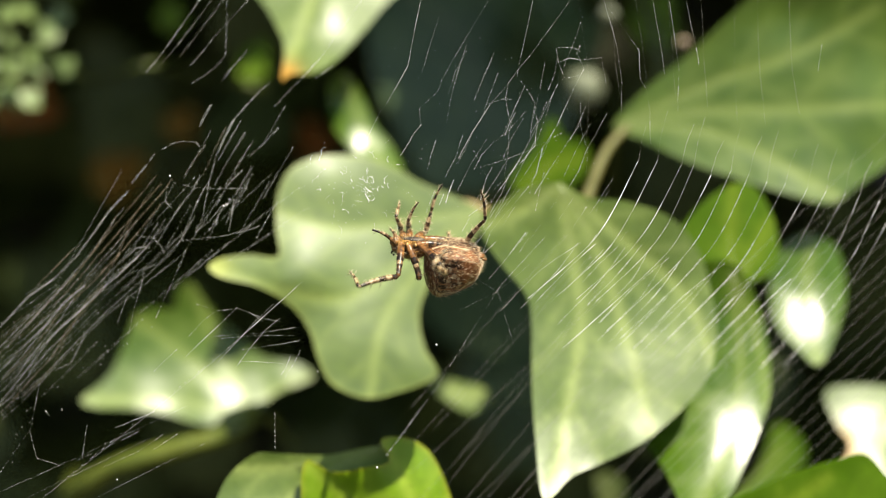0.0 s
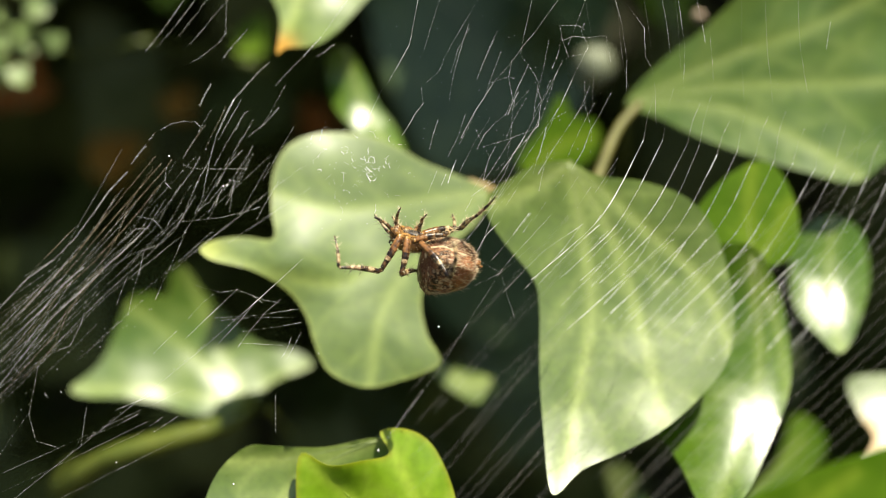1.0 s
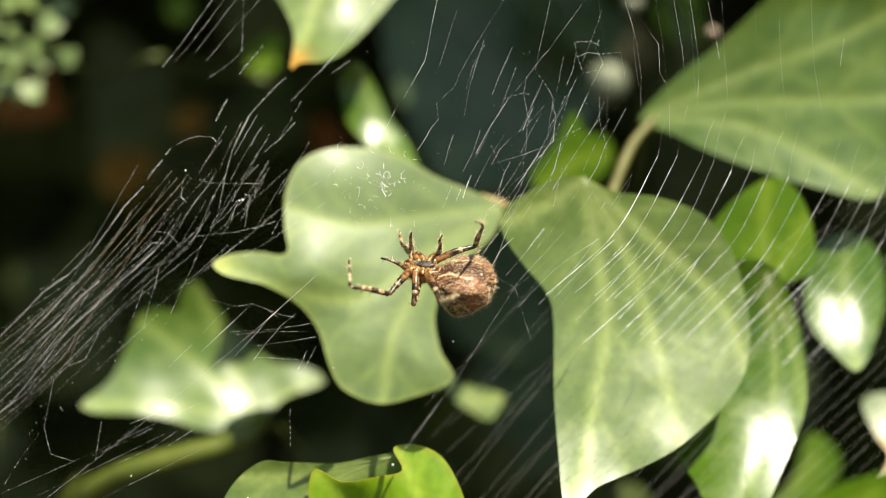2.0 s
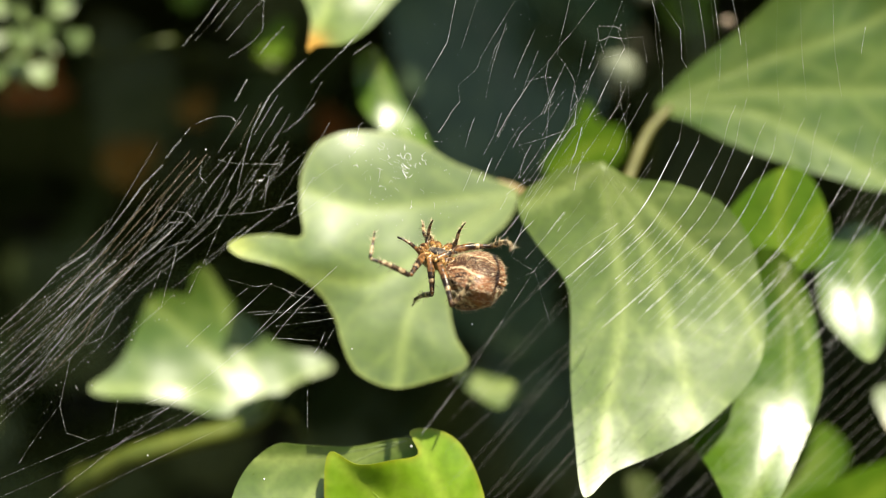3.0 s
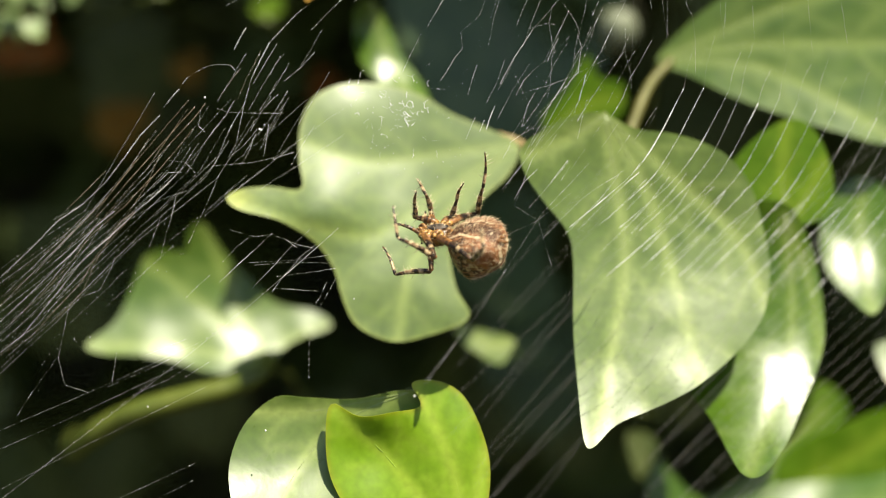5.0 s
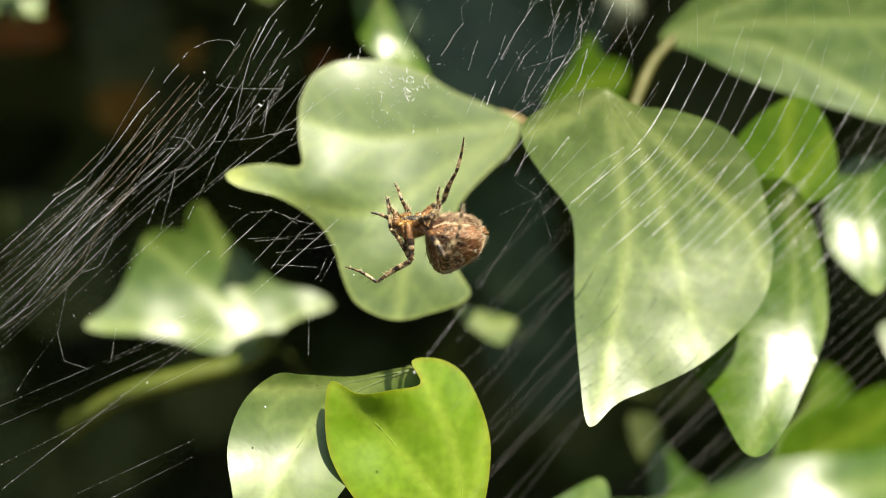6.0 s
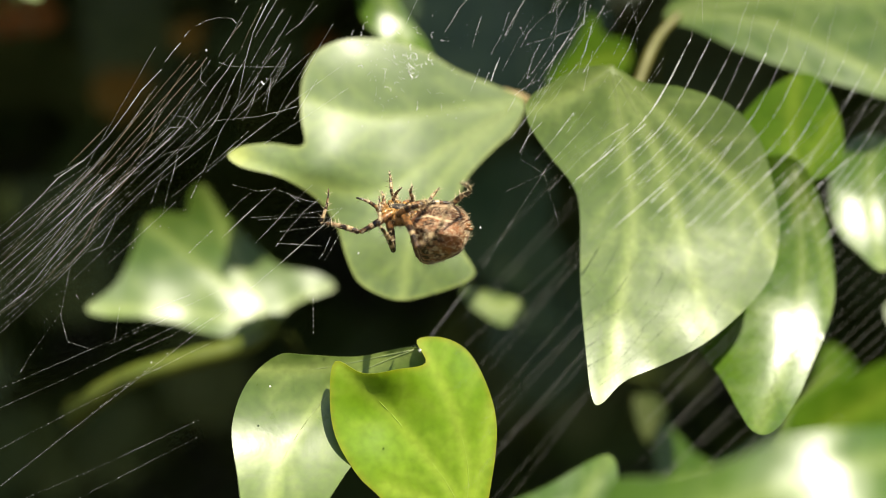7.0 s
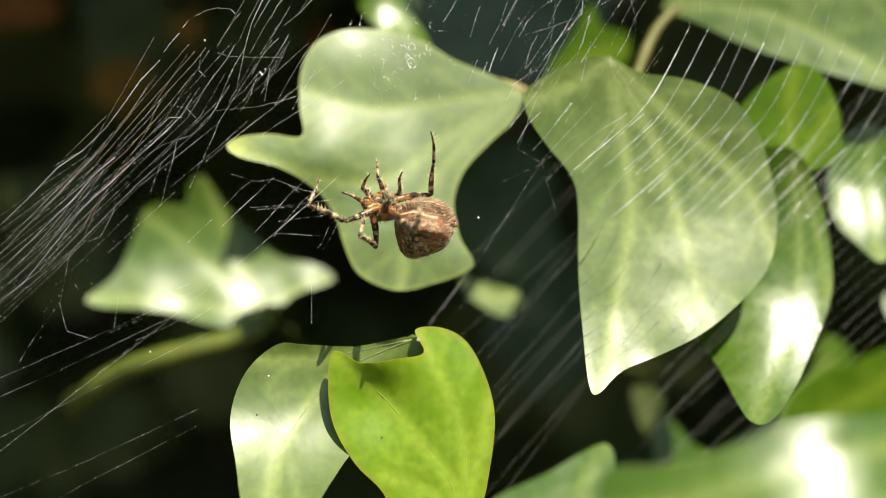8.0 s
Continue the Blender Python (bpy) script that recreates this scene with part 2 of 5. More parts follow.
def ribs(ob, lines, height, r=0.16, material=None):
    """The main veins, each a slightly raised part that tapers to its tip."""
    for k, ln in enumerate(lines):
        bm = bmesh.new()
        way = [Vector((u, height(u, w) + 0.07, w)) / 1000 for u, w in ln[:int(len(ln) * 0.8)]]
        tube(bm, way, [(r * (1 - 0.75 * i / len(way))) / 1000 for i in range(len(way))], 6)
        part("midrib" if k == 0 else "side_vein", bm, material or vein_pale, ob)


def leaf(place, form, bulges, outline, base, veins, material, label, wither, petiole=None, grain=1.0, rim=0.0):
    """One ivy leaf: blade, with its petiole as a part where it shows."""
    me, lines, height = leaf_mesh("ivy_leaf", form, bulges, outline, base, veins, wither, grain, rim)
    ob = new("ivy_leaf", me)
    ob.data.materials.append(material)
    ob.location = place
    tagged(ob, label, "leaf", "ivy leaves")
    ribs(ob, lines, height, material=vein_lime if material is ivy_yellow else vein_pale)
    u, w = base
    a, b, cu, cv, cuv = form
    y = a * u + b * w + cu * u * u + cv * w * w + cuv * u * w
    root = Vector((u, y + 0.75, w)) / 1000
    aim = (Vector((0.004, 0.035, -0.012)) if petiole is None else Vector(petiole))
    bm = bmesh.new()
    way = spline([root, root + aim * 0.12, root + aim * 0.5 + Vector((0, 0, 0.002)), root + aim], 6)
    tube(bm, way, [0.0008 - 0.0002 * i / len(way) for i in range(len(way))], 8)
    part("petiole", bm, stem_green, ob, "thin green leaf stalk")
    return ob


# ---- the ivy leaves ----
leaf((-0.0092, 0.0265, 1.2011), (0.12, 0.2, -0.004, 0.001, 0.0), [(-10.3, 1.0, 7, -2.5), (-7.9, 16.7, 6.5, -1.2), (3.0, 8.0, 8, 0.9), (-2.0, -13.0, 6, -0.7), (8.0, -16.0, 5, -0.5), (-14.0, -1.5, 3, -0.4)],
     [(22.3, 11.2), (17.0, 14.2), (10.8, 16.8), (4.8, 20.3), (-2.2, 22.0), (-8.6, 21.7), (-13.3, 19.2), (-15.5, 14.2), (-15.5, 8.3), (-15.0, 3.3), (-20.2, 3.6), (-24.7, 3.1), (-27.2, 1.6), (-25.0, -0.4), (-18.6, -2.1), (-12.8, -5.6), (-9.5, -10.1), (-7.8, -15.5), (-5.4, -19.9), (0.2, -22.5), (5.9, -21.8), (13.5, -18.7), (11.4, -13.7), (10.4, -7.8), (12.2, -2.5), (16.6, 2.4), (20.6, 6.2)],
     (21.6, 11.2), [[(8.8, 3.0), (-4.7, -4.9), (-26.7, 1.6)], [(8.0, 9.6), (-4.0, 8.2), (-14.3, 11.0)], [(12.8, 3.0), (4.0, -8.8), (1.6, -21.8)]], ivy_rimmed, "pale green glossy ivy leaf with yellow rim and blunt lobes", (-26.9, 1.6), (0.01, 0.03, -0.004), 0.8, 0.45)
leaf((0.0345, 0.018, 1.1926), (0.13, 0.22, -0.003, -0.007, 0.0), [(3.8, -21.6, 8, -1.1), (9.4, 3.8, 9, 0.6), (10.0, -10.0, 6, -0.5), (-9.0, -16.0, 4, 0.35), (3.0, -9.0, 4, -0.3), (-3.8, -22.6, 6, 0.8), (-10.4, -33.9, 6, -1.0)],
     [(-21.8, 18.5), (-18.1, 21.3), (-13.8, 23.5), (-8.4, 24.3), (-2.7, 21.8), (4.5, 20.9), (12.2, 18.0), (17.0, 12.4), (19.2, 4.7), (19.8, -2.4), (18.0, -9.3), (13.3, -14.7), (6.6, -19.6), (-1.1, -23.3), (-7.6, -25.7), (-11.6, -28.7), (-13.0, -27.5), (-13.4, -20.4), (-13.7, -10.8), (-13.4, 0.1), (-14.5, 4.9), (-18.5, 9.9), (-21.7, 14.8)],
     (-8.0, 23.9), [[(-5.4, 9.4), (-4.9, -3.7), (-11.1, -28.1)], [(-0.7, 11.3), (3.7, -3.8), (6.6, -18.9)], [(3.2, 14.2), (14.7, 3.7), (18.7, -7.5)], [(-14.2, 19.7), (-20.9, 16.8)]], ivy_pale, "large pale green hanging ivy leaf with raised midrib", None)
behind_leaf = leaf((0.0560, 0.0245, 1.1787), (-0.03, 0.47, 0.012, -0.015, 0.0), [],
     [(-7.0, 23.0), (-1.0, 25.0), (4.9, 23.3), (9.4, 14.0), (10.4, 3.8), (8.8, -2.9), (3.5, -11.0), (-0.9, -16.9), (-5.6, -20.9), (-8.6, -21.0), (-10.2, -18.2), (-12.0, -13.2), (-15.0, -8.0), (-13.6, -2.0), (-11.0, 6.0), (-10.0, 15.0)],
     (3.4, 22.3), [[(4.7, 5.9), (0.8, -7.5), (-7.6, -20.3)], [(8.2, 9.9), (9.0, -2.0)]], ivy_mid, "bright green glossy ivy leaf hanging behind another", None)
behind_leaf.scale = (0.961,) * 3
leaf((0.0595, 0.03, 1.2081), (0.0, 0.2, 0.008, -0.002, 0.0), [],
     [(-10.4, -1.5), (-5.8, 4.6), (0.5, 8.9), (5.0, 8.4), (8.2, 3.0), (9.0, -3.0), (7.6, -7.2), (3.8, -9.4), (-2.1, -9.0), (-6.5, -7.6), (-9.6, -4.6)],
     (0.8, -9.0), [[(-0.1, -2.0), (1.0, 8.3)], [(4.9, -3.0), (7.4, 1.6)]], ivy_bright, "small fresh green ivy leaf", None)
leaf((0.077, 0.042, 1.1959), (0.06, 0.47, 0.017, -0.018, 0.0), [],
     [(-4.4, 8.5), (1.6, 11.9), (7.9, 8.5), (8.6, -0.0), (4.4, -8.2), (-0.4, -13.2), (-3.8, -10.1), (-6.7, -5.7), (-6.8, 1.0)],
     (2.2, 11.5), [[(0.5, -0.0), (-0.3, -12.8)]], ivy_mid, "small glossy ivy leaf pointing down", None)
leaf((0.0659, 0.042, 1.2335), (0.03, 0.03, 0.004, -0.008, 0.0), [(25.6, -1.4, 8, -1.5), (8.0, 18.8, 8, 1.5)],
     [(-26.0, -4.1), (-19.8, 3.1), (-11.5, 9.6), (-3.3, 17.2), (5.5, 24.2), (16.7, 25.8), (29.1, 22.5), (37.3, 15.3), (37.4, 1.6), (31.1, -10.1), (21.7, -16.4), (15.4, -19.9), (6.5, -17.8), (-3.2, -14.8), (-12.8, -11.1), (-20.2, -7.1)],
     (-25.5, -4.1), [[(-9.0, -1.6), (13.7, -1.1), (36.6, 0.4)], [(-5.5, 4.5), (10.6, 10.1), (26.8, 19.2)], [(-8.0, -5.6), (4.9, -11.3), (16.7, -18.6)]], ivy_soft, "broad mid-green ivy leaf with pale midrib", None)
leaf((-0.0171, 0.042, 1.2535), (0.2, 0.56, 0.008, -0.014, 0.0), [(1.1, -1.1, 6, -1.2)],
     [(-6.9, -16.3), (-7.2, -8.9), (-10.8, -1.4), (-15.2, 4.9), (-16.6, 11.0), (-2.0, 14.6), (11.4, 11.8), (15.4, 6.0), (11.5, 0.6), (7.3, -6.0), (3.1, -11.8), (-0.6, -14.8), (-5.3, -15.3)],
     (-0.9, 14.0), [[(-2.7, 1.0), (-6.8, -15.7)], [(7.0, 6.6), (13.7, 4.6)]], ivy_pale, "pale green ivy leaf with a withered orange tip", (-7.0, -15.7))
leaf((-0.0105, 0.048, 1.2296), (0.23, 0.36, 0.03, -0.03, 0.0), [],
     [(-6.7, 9.1), (-3.1, 11.6), (0.0, 7.5), (2.8, 1.2), (6.8, -4.6), (8.5, -10.5), (2.5, -11.7), (-1.0, -5.3), (-5.6, 0.5)],
     (-3.1, 11.2), [[(-0.0, 1.2), (5.7, -9.9)]], ivy_mid, "narrow fresh ivy leaf in soft light", None)
leaf((0.0305, 0.066, 1.2248), (0.0, 0.05, 0.0, 0.0, 0.0), [],
     [(-1.0, 8.8), (1.5, 4.4), (6.3, 3.0), (6.8, -1.9), (3.0, -5.8), (-6.8, -8.3), (-9.8, -4.5), (-5.0, 1.8)],
     (-6.8, -6.1), [[(-0.6, -1.2), (5.5, -0.1)]], ivy_bright, "small bright green ivy leaf behind the stem", None)
leaf((-0.0456, 0.058, 1.1809), (0.2, 0.4, 0.0005, -0.021, 0.0), [(-11.8, -5.1, 5, -0.4), (2.8, -5.1, 5, -0.45), (18.6, -3.4, 4, -0.7), (-3.9, -7.9, 5, 0.5)],
     [(11.8, -9.9), (15.8, -5.6), (23.4, -2.6), (19.9, 0.3), (12.5, 2.0), (7.4, 6.6), (1.9, 12.4), (-1.7, 18.0), (-4.5, 16.4), (-5.4, 12.4), (-10.1, 12.6), (-13.1, 11.1), (-15.4, 5.2), (-18.1, -1.3), (-22.8, -5.5), (-19.8, -7.2), (-12.9, -7.6), (-6.6, -8.6), (1.2, -10.9), (7.6, -11.0)],
     (11.3, -9.7), [[(15.8, -5.1), (23.1, -2.6)], [(4.2, 3.3), (-1.7, 17.5)], [(-1.2, 1.1), (-12.8, 10.4)], [(-5.9, -6.3), (-22.2, -5.7)]], ivy_soft, "five-lobed glossy ivy leaf on a green stem", None)
pale_leaf = leaf((-0.0242, 0.0042, 1.1579), (0.16, 0.72, -0.007, -0.036, 0.0), [],
     [(-2.3, 12.9), (2.4, 12.8), (9.9, 12.5), (18.5, 14.0), (21.2, 11.0), (17.8, 4.1), (10.2, -1.9), (6.3, -6.7), (3.2, -10.9), (-1.6, -11.8), (-5.2, -9.2), (-7.2, -4.0), (-8.8, 2.5), (-6.9, 8.8)],
     (18.3, 13.6), [[(6.5, 7.9), (-1.4, -2.9), (-1.7, -11.5)], [(3.0, 10.6), (-7.0, 11.0)]], ivy_pale, "pale glossy ivy leaf behind a yellow-green one", None)
yellow_leaf = leaf((-0.0058, 0.0035, 1.1583), (0.08, 0.22, 0.003, 0.002, 0.0), [(-4.0, 3.5, 5.5, 2.0), (-5.0, 12.0, 4.5, -2.8), (5.9, 6.7, 7, -0.8)],
     [(-11.6, 11.7), (-7.3, 10.1), (-2.6, 10.6), (2.0, 11.4), (0.7, 14.8), (4.9, 15.0), (8.7, 12.7), (11.5, 7.4), (12.7, 1.7), (11.9, -5.6), (10.0, -12.1), (4.2, -16.9), (-1.2, -14.5), (-4.0, -8.8), (-8.1, -4.7), (-11.4, 0.8), (-12.3, 6.4)],
     (5.8, -16.5), [[(6.3, -8.1), (-3.4, 4.0), (-11.0, 11.0)], [(8.4, -5.7), (5.9, 5.0), (1.3, 14.4)], [(10.0, -5.7), (11.8, 5.0)], [(4.2, -9.7), (-4.1, -6.3)]], ivy_yellow, "fresh yellow-green ivy leaf with a thin reddish rim", None, (0.004, 0.03, -0.02), 0.7, 0.32)
pale_leaf.scale = yellow_leaf.scale = (1.02,) * 3
leaf((0.009, 0.055, 1.1756), (0.1, 0.3, 0.0, 0.0, 0.0), [],
     [(-5.4, 3.6), (-1.0, 2.4), (5.2, 0.6), (5.9, -2.2), (2.0, -4.2), (-2.3, -2.0), (-5.9, 1.0)],
     (-3.9, 2.2), [[(0.6, -0.5), (4.5, -0.0)]], ivy_pale, "small yellowish leaf tip behind the web", None)
leaf((0.0408, -0.043, 1.1615), (-0.03, 0.8, 0.018, -0.02, 0.0), [],
     [(-21.9, -1.3), (-16.0, 0.0), (-10.8, 1.5), (-5.6, 3.6), (-1.7, 5.2), (3.6, 5.8), (9.3, 5.9), (14.7, 6.1), (20.0, 2.0), (17.5, -5.1), (2.8, -9.1), (-15.1, -10.3), (-22.9, -6.8)],
     (-21.7, -5.7), [[(-7.7, -1.5), (3.4, 1.7), (17.5, 3.0)], [(-1.8, -4.9), (15.3, -2.5)]], ivy_gloss, "large glossy ivy leaf with a broad sunlit sheen", None)
corner_leaf = leaf((0.0506, -0.033, 1.1692), (0.05, 0.12, 0.004, -0.006, 0.0), [(-4.0, -3.0, 4, 0.6)],
     [(-11.0, -4.9), (-10.6, -0.7), (-6.7, 2.4), (-2.9, 3.8), (2.3, 5.9), (8.6, 7.6), (15.0, 8.0), (19.0, -1.0), (6.3, -8.8), (-4.4, -9.2), (-9.0, -8.0)],
     (-10.2, -5.0), [[(-3.0, -1.5), (8.0, 5.0)]], ivy_bright, "yellow-green ivy leaf edge low in the sun", None)
corner_leaf.scale = (0.89,) * 3
leaf((0.0625, 0.066, 1.1462), (0.1, 0.2, 0.0, 0.0, 0.0), [],
     [(-18.1, 4.3), (-9.6, -3.1), (0.0, 0.9), (11.2, 8.8), (16.7, 19.6), (23.0, 14.4), (18.2, 5.3), (5.8, -3.5), (-4.0, -9.9), (-18.0, -9.6), (-20.6, -1.8)],
     (-17.9, -8.5), [[(-1.3, -3.3), (17.6, 14.4)]], ivy_mid, "mid-green ivy leaf behind larger ones", None)
leaf((0.0152, -0.02, 1.1551), (0.14, 0.45, 0.006, -0.012, 0.0), [(-0.0, 0.8, 6, -0.6)],
     [(-10.2, -2.1), (-3.0, 1.4), (5.8, 5.1), (6.8, 0.4), (4.2, -4.6), (-7.8, -6.2)],
     (4.2, -4.0), [[(2.2, -0.6), (5.7, 4.6)]], ivy_gloss, "glossy ivy leaf catching the sun low down", None)
leaf((0.0917, 0.045, 1.1675), (0.03, 0.7, 0.008, -0.012, 0.0), [(-2.3, -3.4, 5, -0.8)],
     [(-7.8, 8.5), (4.1, 8.9), (12.1, 4.9), (7.5, -8.9), (-1.4, -7.9), (-8.9, -7.3), (-5.7, -1.9), (-7.4, 2.1)],
     (9.6, 5.0), [[(1.3, 1.0), (-7.5, -6.8)]], ivy_pale, "ivy leaf with an orange withered edge", (-7.3, -1.9))
leaf((0.0422, 0.07, 1.1502), (0.0, 0.2, 0.0, 0.0, 0.0), [],
     [(-3.4, 4.6), (1.6, 4.8), (4.5, -1.1), (2.7, -4.8), (-1.3, -3.6)],
     (-2.6, 4.0), [[(0.2, -0.0), (1.9, -4.0)]], ivy_depth_shade, "small leaf in the depth of the hedge", None)
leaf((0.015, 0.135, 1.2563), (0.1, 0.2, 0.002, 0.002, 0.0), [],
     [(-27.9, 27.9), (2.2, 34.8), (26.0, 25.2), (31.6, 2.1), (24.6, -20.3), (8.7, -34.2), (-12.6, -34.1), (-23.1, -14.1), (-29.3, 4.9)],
     (-21.6, 24.4), [[(-3.1, 3.2), (8.8, -32.7)], [(9.7, 18.0), (28.6, 8.6)]], ivy_shade, "dark blue-green mature ivy leaf with shade put into its colour", None)

# ---- stems, berries and the hedge ----
def stem(name, pts, r0, r1, material, label):
    bm = bmesh.new()
    way = spline(pts, 8)
    n = len(way)
    tube(bm, way, [(r0 + (r1 - r0) * i / n) * (1 + 0.12 * noise.noise((i * 0.35, r0 * 900, 0))) for i in range(n)], 10)
    ob = part(name, bm, material)
    return tagged(ob, label, "vine", "ivy vines")


stem("ivy_vine", [(-0.0336, 0.052, 1.1722), (-0.0352, 0.047, 1.1700), (-0.0402, 0.046, 1.1678), (-0.0484, 0.046, 1.1657), (-0.0608, 0.048, 1.1618), (-0.0731, 0.06, 1.1538), (-0.085, 0.1, 1.147), (-0.11, 0.19, 1.135)], 0.0019, 0.0026, stem_olive, "smooth green ivy stem out of focus")
stem("ivy_vine", [(0.0328, 0.034, 1.2138), (0.0359, 0.037, 1.221), (0.0386, 0.04, 1.2253), (0.0423, 0.0425, 1.2291)], 0.0011, 0.0008, stem_tan, "thin tan stalk of a broad leaf")
stem("ivy_vine", [(0.0621, 0.11, 1.2463), (0.06, 0.11, 1.2592), (0.056, 0.12, 1.2758), (0.0532, 0.14, 1.3053)], 0.0016, 0.002, stem_green, "dim green vine deep in the hedge")
stem("ivy_vine", [(0.0095, 0.0322, 1.2139), (0.0125, 0.0322, 1.2130), (0.0150, 0.034, 1.2116), (0.0172, 0.04, 1.2100), (0.0235, 0.06, 1.2110), (0.0341, 0.14, 1.2167)], 0.001, 0.0014, stalk_pink, "pinkish tan leaf stalk joining two leaves")
stem("ivy_vine", [(-0.1313, 0.13, 1.2341), (-0.0991, 0.088, 1.2449), (-0.0891, 0.086, 1.2525), (-0.0823, 0.09, 1.2637), (-0.0848, 0.14, 1.2941)], 0.0008, 0.0012, stem_green, "thin dim twig carrying small leaves")
stem("ivy_vine", [(-0.1104, 0.17, 1.2526), (-0.0625, 0.082, 1.2479), (-0.0695, 0.14, 1.2563), (-0.0539, 0.14, 1.253), (-0.0379, 0.082, 1.2429), (-0.0455, 0.17, 1.2537)], 0.0007, 0.001, stem_green, "thin dim twig deep in the hedge")

def berry(place, r, material, label, squash=0.9):
    bm = bmesh.new()
    bmesh.ops.create_icosphere(bm, subdivisions=3, radius=r)
    for v in bm.verts:
        v.co.z *= squash
        v.co *= 1 + 0.05 * noise.noise(v.co * 500)
        top = max(0.0, v.co.z / r - 0.75)
        v.co.z -= top * r * 0.5
    ob = part("berry", bm, material)
    ob.location = place
    return tagged(ob, label, "berry", "ivy berries")


berry((0.0387, 0.085, 1.2422), 0.0045, bud_pale, "round pale bud catching the sun", 1.15)
berry((0.0955, 0.055, 1.221), 0.0052, berry_dark, "round dark blue-black ivy berry")
berry((0.0569, 0.06, 1.2485), 0.0013, bud_pink, "small pinkish bud on the ivy")
berry((0.0438, 0.08, 1.2586), 0.0022, bud_pale, "round pale bud in the hedge")
berry((0.0992, 0.08, 1.2542), 0.0018, bud_pale, "small pale bud by an orange leaf")

# small leaves of the hedge, built once and copied
def small_leaf(material, label, size=1.0):
    k = size
    ring = [(0, -9 * k), (6 * k, -7 * k), (10 * k, -1 * k), (6 * k, 3 * k), (5 * k, 8 * k), (0, 13 * k), (-5 * k, 8 * k), (-7 * k, 3 * k), (-10 * k, 0), (-6 * k, -7 * k)]
    me, lines, height = leaf_mesh("ivy_leaf", (0, 0.1, 0.012 / k, -0.006 / k, 0), [], ring, (0, -8 * k), [[(0, 0), (0, 12 * k)], [(5 * k, -3 * k), (9 * k, -1 * k)], [(-5 * k, -3 * k), (-9 * k, 0)]], None, 1.6 * k)
    me.materials.append(material)
    ob = new("ivy_leaf", me)
    ribs(ob, lines[:1], height, 0.22 * k)
    bm = bmesh.new()
    tube(bm, spline([Vector(p) * k / 1000 for p in ((0, 0.2, -8), (0, 4, -12), (0, 14, -15))], 4), 0.0005 * k, 6)
    part("petiole", bm, stem_green, ob)
    return tagged(ob, label, "leaf", "hedge leaves")


rnd = random.Random(7)
proto = {}
for key, material, label in (("sage", ivy_sage, "small pale sage-green leaf, blurred far behind"), ("dead", dead_leaf, "withered orange-brown leaf behind"), ("tan", tan_leaf, "dry tan-brown leaf in deep shade"), ("fresh", ivy_fresh, "small round green leaf deep in shade"), ("shade", ivy_shade, "dull blue-green leaf with deep shade put into its colour"), ("dark", ivy_depth_shade, "ivy leaf deep in the hedge, coloured dark for its shade")):
    proto[key] = (material, label)
DONE = {}


def put(key, place, size, rx, ry, rz):
    """A small leaf of that kind, built once for each size and then copied."""
    m = pose(*place, rx, ry, rz)
    if (key, size) in DONE:
        return copy_thing(DONE[key, size], m)
    ob = small_leaf(*proto[key], size)
    ob.matrix_basis = m
    DONE[key, size] = ob
    return ob


put("sage", (-0.0899, 0.0718, 1.2583), 0.27, -31, -31, 10)
put("sage", (-0.0872, 0.0767, 1.2598), 0.27, -31, 51, 29)
put("sage", (-0.0819, 0.0739, 1.2542), 0.27, -7, -11, 17)
put("sage", (-0.0914, 0.0777, 1.253), 0.27, -40, 25, 19)
put("sage", (-0.0864, 0.078, 1.2499), 0.27, -36, -40, 18)
put("sage", (-0.0767, 0.069, 1.2461), 0.27, -3, -55, -11)
put("sage", (-0.0881, 0.0682, 1.2459), 0.27, 9, -57, 22)
put("sage", (-0.0876, 0.0814, 1.2465), 0.27, -23, 0, 8)
put("sage", (-0.0902, 0.0721, 1.2408), 0.27, 6, 57, 26)
put("sage", (-0.0851, 0.0717, 1.2395), 0.27, -16, 31, 20)
put("sage", (-0.0824, 0.0839, 1.2599), 0.27, -13, -10, 16)
put("sage", (-0.0957, 0.0755, 1.2546), 0.27, -4, -4, 29)
put("sage", (-0.0992, 0.0814, 1.2479), 0.27, -32, 52, -7)
put("sage", (-0.0895, 0.0756, 1.2387), 0.27, -34, -56, -22)
put("sage", (-0.0968, 0.0782, 1.2398), 0.27, -9, -33, -14)
put("fresh", (-0.0645, 0.12, 1.2665), 0.4, 3, -5, 19)
put("fresh", (-0.0405, 0.1, 1.2515), 0.5, -10, 30, -30)
put("dead", (-0.1045, 0.13, 1.2455), 0.8, -14, 4, 23)
put("dead", (-0.11, 0.13, 1.2431), 0.6, -16, 13, -8)
put("tan", (-0.093, 0.17, 1.2285), 0.8, -6, 60, -4)
put("tan", (-0.069, 0.15, 1.2415), 0.5, -14, 35, 6)
put("dead", (-0.032, 0.17, 1.2382), 0.6, -3, -31, 27)
put("dead", (0.0913, 0.06, 1.2551), 0.6, -19, 27, 28)
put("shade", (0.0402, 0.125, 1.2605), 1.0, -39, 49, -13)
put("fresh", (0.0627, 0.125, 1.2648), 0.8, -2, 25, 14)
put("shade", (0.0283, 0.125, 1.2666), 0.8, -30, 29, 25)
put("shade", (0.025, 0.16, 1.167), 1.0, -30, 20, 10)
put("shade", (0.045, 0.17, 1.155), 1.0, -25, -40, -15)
# two large leaves added to lift the dark gap, standing in for web haze
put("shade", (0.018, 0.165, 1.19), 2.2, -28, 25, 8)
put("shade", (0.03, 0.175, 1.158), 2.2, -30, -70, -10)
